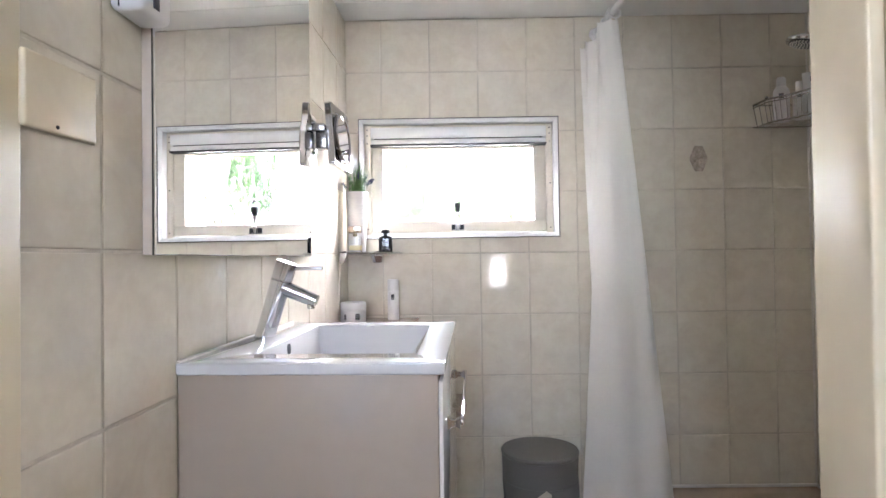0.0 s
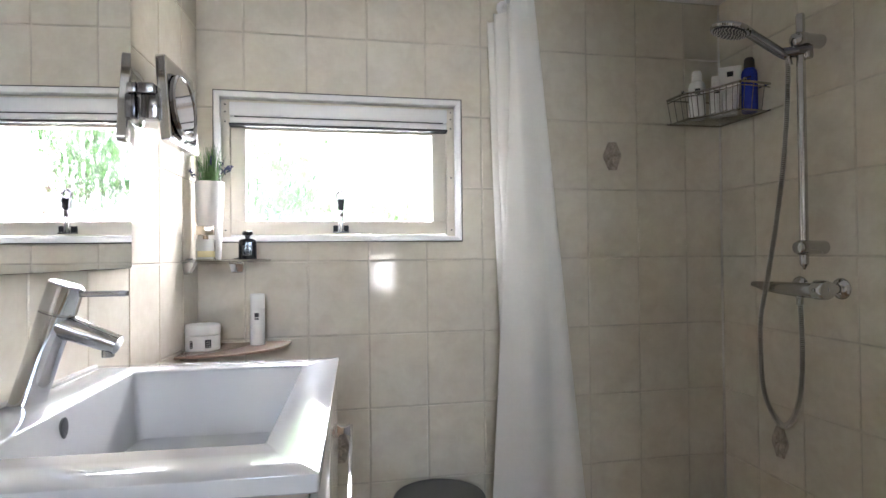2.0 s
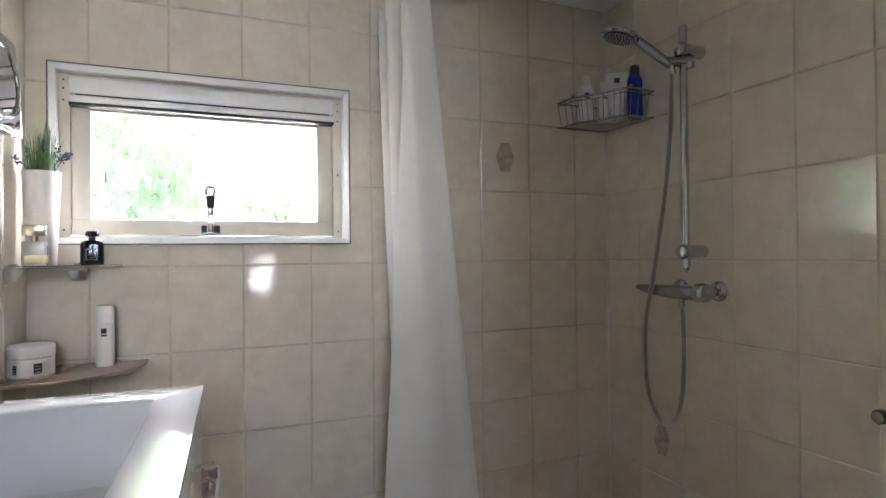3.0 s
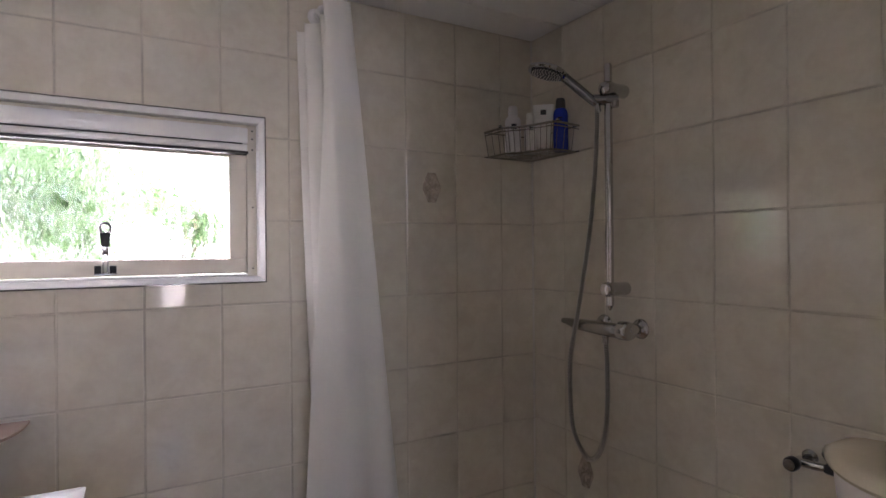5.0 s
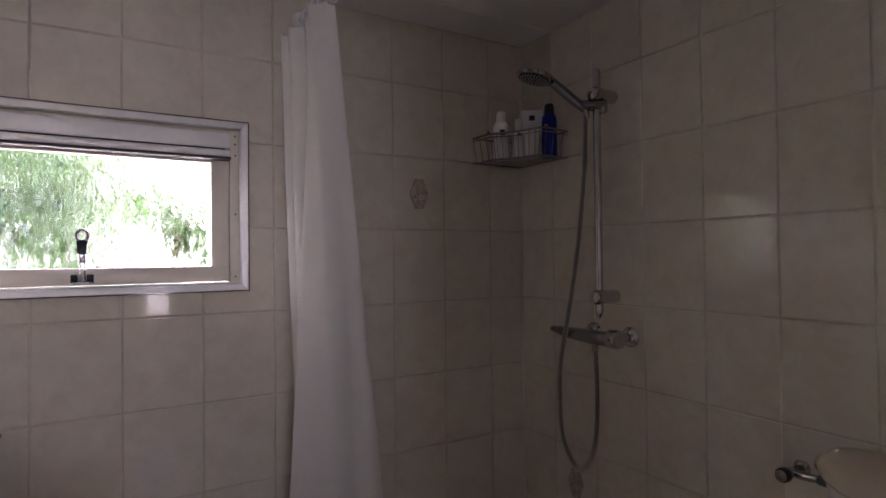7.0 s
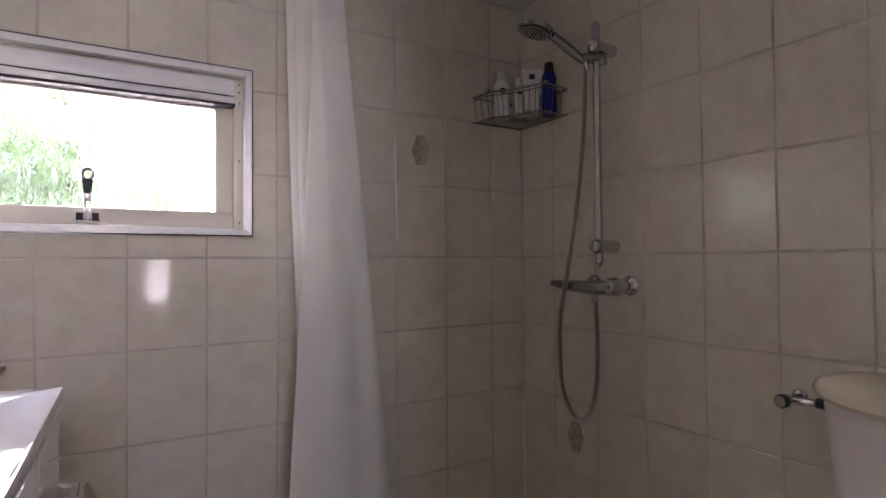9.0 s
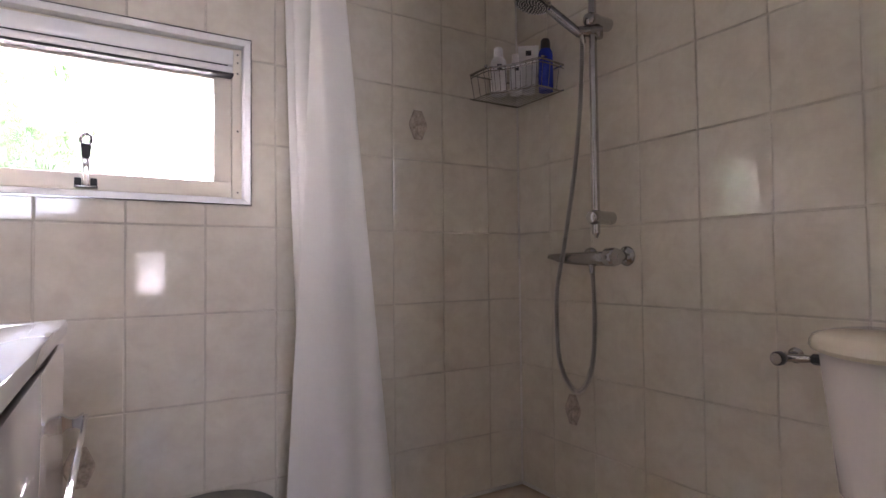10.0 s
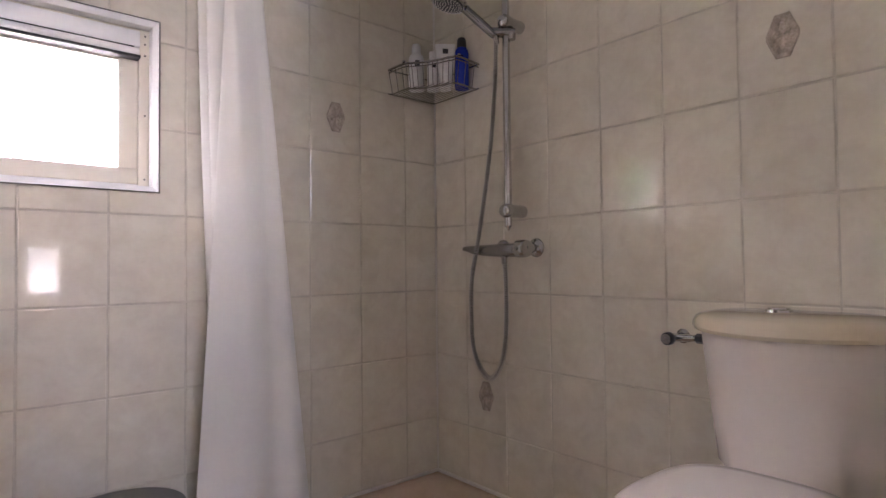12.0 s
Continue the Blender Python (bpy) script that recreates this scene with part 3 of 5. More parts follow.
    def ring(z, r, tilt=0.0):
        return [(ax(z) + r * math.cos(a), tv + r * math.sin(a), ZT + z + tilt * r * math.cos(a)) for a in (2 * math.pi * k / 32 for k in range(32))]
    body = part("body", rings([ring(0, 0.0245), ring(0.003, 0.0245), ring(0.006, 0.0240), ring(0.070, 0.0238), ring(0.128, 0.0236, -0.3)]), CHROME, t)
    part("collar", rings([ring(0.1285, 0.0222, -0.3), ring(0.1315, 0.0222, -0.3)]), BRUSHED, body)
    lev = part("lever", rings([ring(0.132, 0.0238, -0.3), ring(0.150, 0.0236, -0.3), ring(0.170, 0.0230, -0.35), ring(0.172, 0.0212, -0.35)]), CHROME, t)
    part("handle", box((ax(0.165) + 0.016, tv - 0.006, ZT + 0.152), (ax(0.165) + 0.086, tv + 0.006, ZT + 0.1605), 0.003, 3), BRUSHED, lev)
    sp = []
    for f in range(9):
        q = f / 8
        cx, cz = ax(0.10) + 0.012 + 0.080 * q, ZT + 0.112 - 0.032 * q
        rr = 0.0205 - 0.005 * q
        sp.append([(cx + 0.35 * rr * math.sin(a), tv + rr * 1.05 * math.cos(a), cz + rr * 0.85 * math.sin(a)) for a in (2 * math.pi * k / 24 for k in range(24))])
    s = part("spout", rings(sp), CHROME, t)
    part("aerator", lathe(((0.0088, 0.0), (0.0088, -0.010), (0.007, -0.011), (0.0, -0.010)), (ax(0.10) + 0.078, tv, ZT + 0.073), 20), BRUSHED, s, "dark aerator")


build_vanity()


def build_wall_mirror():
    m = thing("wall_mirror", "large frameless wall mirror on a beige backing panel", "mirror", (0.01, 0.33, 1.094), LF)
    part("backing", box((0.0032, -0.106, 1.094), (0.0195, 0.754, 1.95), 0.001, 1), EDGE, m, "beige backing panel")
    part("mirror_glass", box((0.0202, -0.105, 1.0945), (0.0245, 0.753, 1.949), 0.0012, 1), MIRROR, m, smooth=0)
    part("black_edge", box((0.0196, -0.1062, 1.094), (0.0201, 0.7542, 1.9502)), BLACK, m, "dark silvering edge")


build_wall_mirror()


def build_shaving_mirror():
    m = thing("shaving_mirror", "square chrome magnifying mirror on a swivel wall arm", "shaving mirror", (0.0, 0.80, 1.485), LF)
    wu, wv, z = 0.0, 0.816, 1.478
    def plate(u, k, r):
        return [(wu + u, a, b) for a, b in rounded(0.112 - k, 0.130 - k, r, 6, wv, z)]
    part("wall_plate", rings([plate(0.003, 0.004, 0.03), plate(0.006, 0.0, 0.03), plate(0.013, 0.002, 0.03), plate(0.017, 0.014, 0.028), plate(0.018, 0.04, 0.02)]), CHROME, m, "rounded square chrome plate")
    part("arm", box((wu + 0.0185, wv - 0.014, z + 0.012), (wu + 0.054, wv + 0.014, z + 0.036), 0.003, 3), BRUSHED, m)
    part("joint", box((wu + 0.024, wv - 0.006, z - 0.044), (wu + 0.060, wv + 0.030, z + 0.0115), 0.003, 3), DIMCHROME, m)
    P = pose(0.076, 0.925, 1.487, 0, -4, -3)
    def put(bm):
        bmesh.ops.transform(bm, matrix=P, verts=bm.verts)
        return bm
    part("link", tube([(wu + 0.045, wv + 0.012, z - 0.008), (0.052, 0.87, 1.478), (0.062, 0.91, 1.484)], 0.008, 12), CHROME, m)
    # plate: local x is the face's normal, y along, z up
    S = 0.102
    def sq(x, k, r=0.010):
        return [(x, a, b) for a, b in rounded(2 * (S - k), 2 * (S - k), r, 5)]
    part("frame", put(rings([sq(-0.016, 0.003), sq(-0.014, 0), sq(0.005, 0), sq(0.0065, 0.002), sq(0.0065, 0.010), sq(0.001, 0.024)])), CHROME, m, "square chrome frame")
    disc = part("magnifier_ring", put(lathe(((0.078, 0.003), (0.080, 0.012), (0.077, 0.016), (0.073, 0.015), (0.072, 0.012)), (0, 0, 0), 48, "x")), CHROME, m)
    part("magnifier", put(lathe(((0.072, 0.0118), (0.054, 0.0098), (0.036, 0.0085), (0.018, 0.0077), (0.0, 0.0075)), (0, 0, 0), 48, "x")), MIRROR, disc, "concave mirror glass")


build_shaving_mirror()


def build_corner_shelf(z, r, depth, full, thick, mat, label, brackets, size):
    s = thing("corner_shelf", label, "shelf", (-0.34, 2.40, z))
    cx, cy = -0.345, 2.3955
    pts = [(cx + 0.004, cy)]
    for k in range(33):
        a = radians(-90 + 90 * k / 32)
        # superellipse: a full, rounded front
        c, q = abs(math.cos(a)) ** full, abs(math.sin(a)) ** full
        pts.append((cx + 0.004 - 0.010 * q + r * c, cy - depth * q))
    part("glass_plate", prism(pts, z, z + thick, 0.0015), mat, s, smooth=30)
    for x, y, axis in brackets:
        # wedge clamp under the plate, narrower towards its foot
        w, h, d = size
        def sect(zz, k, reach):
            if axis == "y":
                return [(x - w * k, y, zz), (x + w * k, y, zz), (x + w * k, y - reach, zz), (x - w * k, y - reach, zz)]
            return [(x, y - w * k, zz), (x, y + w * k, zz), (x + reach, y + w * k, zz), (x + reach, y - w * k, zz)]
        b = part("bracket", rings([sect(z - h, 0.72, d * 0.45), sect(z - h * 0.9, 0.78, d * 0.62), sect(z - h * 0.25, 0.98, d), sect(z - 0.001, 1.0, d)]), CHROME, s, smooth=0)
        top = (x, y - d * 0.55) if axis == "y" else (x + d * 0.55, y)
        part("clamp_top", lathe(((0.0, 0.0008), (0.010, 0.0008), (0.011, 0.002), (0.010, 0.005), (0.0, 0.0055)), (top[0], top[1], z + thick), 20), CHROME, b)
    return s


build_corner_shelf(1.103, 0.228, 0.182, 0.85, 0.006, CLEAR, "clear glass corner shelf on chrome clamps", ((-0.215, 2.396, "y"), (-0.352, 2.26, "x")), (0.022, 0.037, 0.036))
build_corner_shelf(0.833, 0.292, 0.245, 0.74, 0.007, SHELFGLASS, "brown-tinted glass corner shelf below the clear one", ((-0.165, 2.396, "y"), (-0.354, 2.22, "x")), (0.016, 0.014, 0.030))


def build_plant():
    x, y, z = -0.284, 2.315, 1.1092
    p = thing("potted_plant", "grass-like artificial plant with blue flowers in white pot", "plant", (x, y, z))
    pot = part("pot", lathe(((0.0, 0.0), (0.030, 0.0), (0.032, 0.003), (0.0425, 0.232), (0.0428, 0.238), (0.040, 0.239), (0.039, 0.225), (0.0, 0.222)), (x, y, z), 40), POT, p, "tall tapered white pot")
    rnd = random.Random(7)
    bm = bmesh.new()
    for k in range(130):
        a, r0 = rnd.uniform(0, 6.283), 0.034 * math.sqrt(rnd.random())
        h, bend = rnd.uniform(0.075, 0.165), rnd.uniform(0.0, 0.045) ** 1.15
        d = Vector((math.cos(a), math.sin(a), 0))
        side = Vector((-d.y, d.x, 0)) * rnd.uniform(0.0016, 0.0030)
        prev = None
        for q in range(5):
            f = q / 4
            c = Vector((x, y, z + 0.222)) + d * (r0 + bend * f * f) + Vector((0, 0, h * (f - 0.12 * f * f)))
            w = side * (1 - f * 0.92)
            cur = (bm.verts.new(c - w), bm.verts.new(c + w))
            if prev:
                bm.faces.new((prev[0], prev[1], cur[1], cur[0]))
            prev = cur
    part("foliage", bm, BLADE, p, "green grass blades")
    for dx, dy, h, ln in ((0.046, -0.012, 0.045, 0.024), (0.030, 0.01, 0.062, 0.03), (-0.048, -0.016, 0.036, 0.022), (-0.022, -0.026, 0.052, 0.03), (0.012, -0.03, 0.070, 0.028), (0.055, 0.006, 0.052, 0.022)):
        st = Vector((x + 0.4 * dx, y + 0.4 * dy, z + 0.222))
        tip = Vector((x + dx, y + dy, z + 0.226 + h))
        f = part("flower_stem", tube(smooth_path([st, (st + tip) / 2 + Vector((0, 0, 0.012)), tip], 3), 0.0011, 5), BLADE, p)
        fb = bmesh.new()
        way = (tip - st).normalized()
        for q in range(34):
            c = tip + way * ln * (rnd.random() - 0.35) + 0.0052 * Vector((rnd.gauss(0, 1), rnd.gauss(0, 1), rnd.gauss(0, 0.7))) * 0.7
            bmesh.ops.create_icosphere(fb, subdivisions=1, radius=rnd.uniform(0.0016, 0.0028), matrix=Matrix.Translation(c))
        part("flower_head", fb, FLOWER if dx > 0 or h < 0.04 else BLADE, f, "dark blue flower head" if dx > 0 or h < 0.04 else "green flower head")


build_plant()


def build_perfumes():
    x, y, z = -0.283, 2.245, 1.1092
    p = thing("perfume_bottle", "clear square perfume bottle with silver cap, partly full", "perfume bottle", (x, y, z), pose(0, 0, 0))
    g = part("bottle", prism(rounded(0.052, 0.030, 0.006, 4, x, y), z, z + 0.060, 0.003), CLEAR, p, "clear glass bottle")
    part("perfume", prism(rounded(0.043, 0.021, 0.004, 4, x, y), z + 0.008, z + 0.026, 0.001), PERFUME, g, "pale yellow perfume")
    part("neck", lathe(((0.008, 0.0), (0.008, 0.012)), (x, y, z + 0.060), 16), SILVERCAP, g)
    part("cap", prism(rounded(0.048, 0.028, 0.003, 3, x, y), z + 0.073, z + 0.100, 0.002), SILVERCAP, p, "silver metal cap")
    x, y = -0.175, 2.325
    q = thing("perfume_bottle", "flat black perfume bottle with round stopper", "perfume bottle", (x, y, z))
    b = part("bottle", rings([[(x + a * s, y + c * t, z + h) for a, c in rounded(2, 2, 0.5, 3)] for h, s, t in ((0, 0.024, 0.009), (0.002, 0.027, 0.012), (0.052, 0.0265, 0.012), (0.060, 0.024, 0.011), (0.064, 0.014, 0.008))]), GLASSBLACK, q, "black glass bottle")
    part("neck", lathe(((0.008, 0.0), (0.008, 0.009)), (x, y, z + 0.064), 16), DARK, b)
    part("stopper", lathe(((0.009, 0.0), (0.016, 0.002), (0.017, 0.008), (0.014, 0.014), (0.007, 0.016)), (x, y, z + 0.0735), 24), GLASSBLACK, q, "black stopper")
    for lo, hi in (((-0.013, 0.012), (0.013, 0.014)), ((-0.013, 0.040), (0.013, 0.042)), ((-0.013, 0.014), (-0.011, 0.040)), ((0.011, 0.014), (0.013, 0.040)), ((-0.008, 0.025), (0.008, 0.028)), ((-0.006, 0.032), (0.006, 0.034)), ((-0.006, 0.018), (0.006, 0.020))):
        part("print", box((x + lo[0], y - 0.0128, z + lo[1]), (x + hi[0], y - 0.0119, z + hi[1])), STOOL, b, "grey label line")


build_perfumes()


def build_cosmetics():
    z = 0.8392
    x, y = -0.298, 2.272
    j = thing("cream_jar", "white round cream jar with dark label print", "jar", (x, y, z))
    b = part("jar", lathe(((0.0, 0.0), (0.046, 0.0), (0.0495, 0.004), (0.0495, 0.044), (0.049, 0.046), (0.0, 0.046)), (x, y, z), 48), PLASTIC, j)
    part("lid", lathe(((0.0, 0.0), (0.0495, 0.0), (0.0505, 0.001), (0.0505, 0.024), (0.049, 0.028), (0.046, 0.030), (0.0, 0.030)), (x, y, z + 0.0475), 48), PLASTIC, j, "white screw lid")
    for a0, w, h in ((-62, 0.017, 0.024), (-118, 0.009, 0.022)):
        a = radians(a0)
        lab = box((-w / 2, -0.0006, 0.011), (w / 2, 0.0006, 0.011 + h))
        bmesh.ops.transform(lab, matrix=pose(x + 0.0497 * math.cos(a), y + 0.0497 * math.sin(a), z, 0, 0, a0 + 90), verts=lab.verts)
        part("print", lab, DARK, b, "dark label square")
        for k in range(3):
            ln = box((-w * 0.32, -0.0009, 0.014 + 0.007 * k), (w * 0.32, 0.0003, 0.0155 + 0.007 * k))
            bmesh.ops.transform(ln, matrix=pose(x + 0.0500 * math.cos(a), y + 0.0500 * math.sin(a), z, 0, 0, a0 + 90), verts=ln.verts)
            part("print", ln, PLASTIC, b)
    x, y = -0.148, 2.335
    t = thing("spray_bottle", "tall white slim spray bottle with dark label", "bottle", (x, y, z))
    b = part("bottle", lathe(((0.0, 0.0), (0.021, 0.0), (0.0225, 0.002), (0.0225, 0.112), (0.022, 0.114), (0.0, 0.114)), (x, y, z), 32), PLASTIC, t)
    part("cap", lathe(((0.0215, 0.0), (0.0222, 0.001), (0.0222, 0.042), (0.020, 0.046), (0.0, 0.046)), (x, y, z + 0.1148), 32), PLASTIC, t, "white cap")
    for k, (w, h, zz) in enumerate(((0.013, 0.014, 0.088), (0.013, 0.005, 0.081))):
        lab = box((-w / 2, -0.0006, zz), (w / 2, 0.0006, zz + h))
        bmesh.ops.transform(lab, matrix=pose(x, y - 0.0224, z, 0, 0, 0), verts=lab.verts)
        part("print", lab, DARK, b, "dark label square")


build_cosmetics()


def build_wall_fittings():
    s = thing("cover_plate", "cream plastic cover plate screwed onto the tiles", "cover plate", (0.003, -0.30, 1.29), LF)
    plate = part("plate", box((0.0034, -0.352, 1.242), (0.0125, -0.226, 1.332), 0.004, 3), CREAMPLASTIC, s)
    part("screw", lathe(((0.0025, 0.0126), (0.0025, 0.0136), (0.001, 0.014)), (0, -0.300, 1.250), 10, "x"), BLACK, plate)
    f = thing("mirror_light", "white plastic light fitting at the mirror edge", "wall light", (0.02, -0.12, 1.44), LF)
    body = part("body", box((0.0034, -0.190, 1.445), (0.056, -0.108, 1.80), 0.012, 4), PLASTIC, f)
    part("switch", box((0.0565, -0.165, 1.455), (0.059, -0.150, 1.475), 0.001, 2), DARK, f, "small dark rocker switch")
    part("seam", box((0.020, -0.1912, 1.448), (0.0215, -0.1890, 1.79)), DARK, body)


build_wall_fittings()


# ---- shower ----
def build_tray():
    x0, x1, y0, y1, z = 0.80, XR - 0.002, 1.60, YB - 0.002, 0.138
    t = thing("shower_tray", "beige enamel shower tray against two tiled walls", "shower tray", ((x0 + x1) / 2, (y0 + y1) / 2, FLOOR))
    cx, cy, w, d = (x0 + x1) / 2, (y0 + y1) / 2, x1 - x0, y1 - y0
    def lp(zz, k, r):
        return [(a, b, zz) for a, b in rounded(w - k, d - k, r, 6, cx, cy)]
    part("tray", rings([lp(FLOOR, 0.004, 0.02), lp(z - 0.008, 0.0, 0.02), lp(z - 0.002, 0.003, 0.02), lp(z, 0.012, 0.02), lp(z, 0.10, 0.05), lp(z - 0.006, 0.115, 0.055), lp(z - 0.055, 0.17, 0.08), lp(z - 0.065, 0.22, 0.08), lp(z - 0.068, 0.60, 0.05)]), TRAY, t)
    part("waste", lathe(((0.0, 0.0), (0.040, 0.0), (0.042, 0.003), (0.030, 0.005), (0.0, 0.0055)), (cx, cy, z - 0.068), 32), CHROME, t)
    for lo, hi in (((x0, y1 - 0.011, z - 0.001), (x1, y1 + 0.001, z + 0.011)), ((x1 - 0.011, y0, z - 0.001), (x1 + 0.001, y1 - 0.011, z + 0.011))):
        part("sealant", box(lo, hi, 0.004, 2), SILICONE, t, "white silicone joint")
    e = solid("corner_sealant", box((XR - 0.008, YB - 0.008, z + 0.011), (XR - 0.001, YB - 0.001, CEIL - 0.002), 0.003, 2), SILICONE, "white silicone strip up the shower corner", "trim", "structure")


build_tray()

RX, RZ = 0.700, 1.992


def build_curtain():
    r = thing("curtain_rail", "white round shower curtain rail under the ceiling", "curtain rail", (RX, 1.9, RZ))
    rod = [(RX - 0.008, YB - 0.006, RZ), (RX, 2.2, RZ), (RX + 0.012, 1.95, RZ), (RX + 0.02, 1.66, RZ)]
    bend = [(RX + 0.06, 1.585, RZ), (RX + 0.14, 1.555, RZ), (RX + 0.4, 1.55, RZ), (XR - 0.004, 1.55, RZ)]
    part("rod", tube(smooth_path(rod + bend, 6), 0.0125, 14), PLASTIC, r)
    part("wall_socket", lathe(((0.026, 0.0), (0.027, -0.004), (0.020, -0.014), (0.014, -0.016)), (RX - 0.008, YB - 0.003, RZ), 24, "y"), PLASTIC, r)
    part("wall_socket", lathe(((0.026, 0.0), (0.027, -0.004), (0.020, -0.014), (0.014, -0.016)), (XR - 0.003, 1.55, RZ), 24, "x"), PLASTIC, r)
    c = thing("shower_curtain", "white fabric shower curtain drawn together in soft folds", "curtain", (0.70, 2.2, 0.2))
    ztop, zbot, nv = 1.952, 0.165, 60
    rnd = random.Random(3)
    ph = [rnd.uniform(0, 6.28) for _ in range(6)]
    # plan of the gathered cloth at the rail, half way down and at the hem, from the window wall into the room
    top_pts = [(0.650, 2.37), (0.612, 2.335), (0.655, 2.318), (0.622, 2.288), (0.668, 2.264), (0.650, 2.230), (0.662, 2.195), (0.632, 2.152), (0.676, 2.120), (0.708, 2.140)]
    mid_pts = [(0.672, 2.37), (0.638, 2.335), (0.676, 2.316), (0.650, 2.286), (0.690, 2.262), (0.668, 2.222), (0.612, 2.160), (0.672, 2.126), (0.748, 2.120), (0.800, 2.150)]
    hem_pts = [(0.69, 2.37), (0.672, 2.33), (0.700, 2.31), (0.680, 2.28), (0.700, 2.25), (0.640, 2.205), (0.556, 2.155), (0.672, 2.122), (0.790, 2.116), (0.888, 2.172)]
    lines = [smooth_path([(a, b, 0) for a, b in pts], 24) for pts in (top_pts, mid_pts, hem_pts)]
    nu = len(lines[0]) - 1
    bm = bmesh.new()
    grid = []
    for i in range(nv + 1):
        f = i / nv
        z = ztop + (zbot - ztop) * f
        wt = ((1 - f) * (1 - 2 * f), 4 * f * (1 - f), f * (2 * f - 1))
        row = []
        for k in range(nu + 1):
            p = lines[0][k] * wt[0] + lines[1][k] * wt[1] + lines[2][k] * wt[2]
            s = k / nu
            x = p.x + 0.0026 * math.sin(0.27 * k + ph[0] + 2.2 * f) + 0.006 * f * math.sin(0.09 * k + ph[1] + 3.1 * f)
            yy = p.y + 0.0018 * math.sin(0.17 * k + ph[2] - 1.7 * f) + (0.004 + 0.010 * f) * math.sin(0.15 * k + ph[3] + 0.9 * f)
            drop = 0.0
            if f < 0.12:
                drop = (1 - f / 0.12) * (0.035 * (1 - s) + 0.010 * abs(math.sin(math.pi * 9 * s)))
            row.append(bm.verts.new((x, min(yy, YB - 0.012), z - drop)))
        grid.append(row)
    for a, b in zip(grid, grid[1:]):
        for k in range(nu):
            bm.faces.new((a[k], a[k + 1], b[k + 1], b[k]))
    part("fabric", bm, FABRIC, c, smooth=180)
    for k, yy in enumerate((2.345, 2.330, 2.262, 2.20, 2.150)):
        tilt = (0.25, 0.5, 0.1, -0.2, 0.35)[k]
        pts = [(RX + 0.021 * math.cos(a), yy + tilt * 0.03 * math.sin(a), RZ - 0.010 + 0.028 * math.sin(a)) for a in (2 * math.pi * q / 28 for q in range(28))]
        ring = solid("curtain_ring", tube(pts, 0.0030, 8, closed=True), PLASTIC, "white plastic curtain ring round the rail", "curtain ring", group="rings on the curtain rail")


build_curtain()


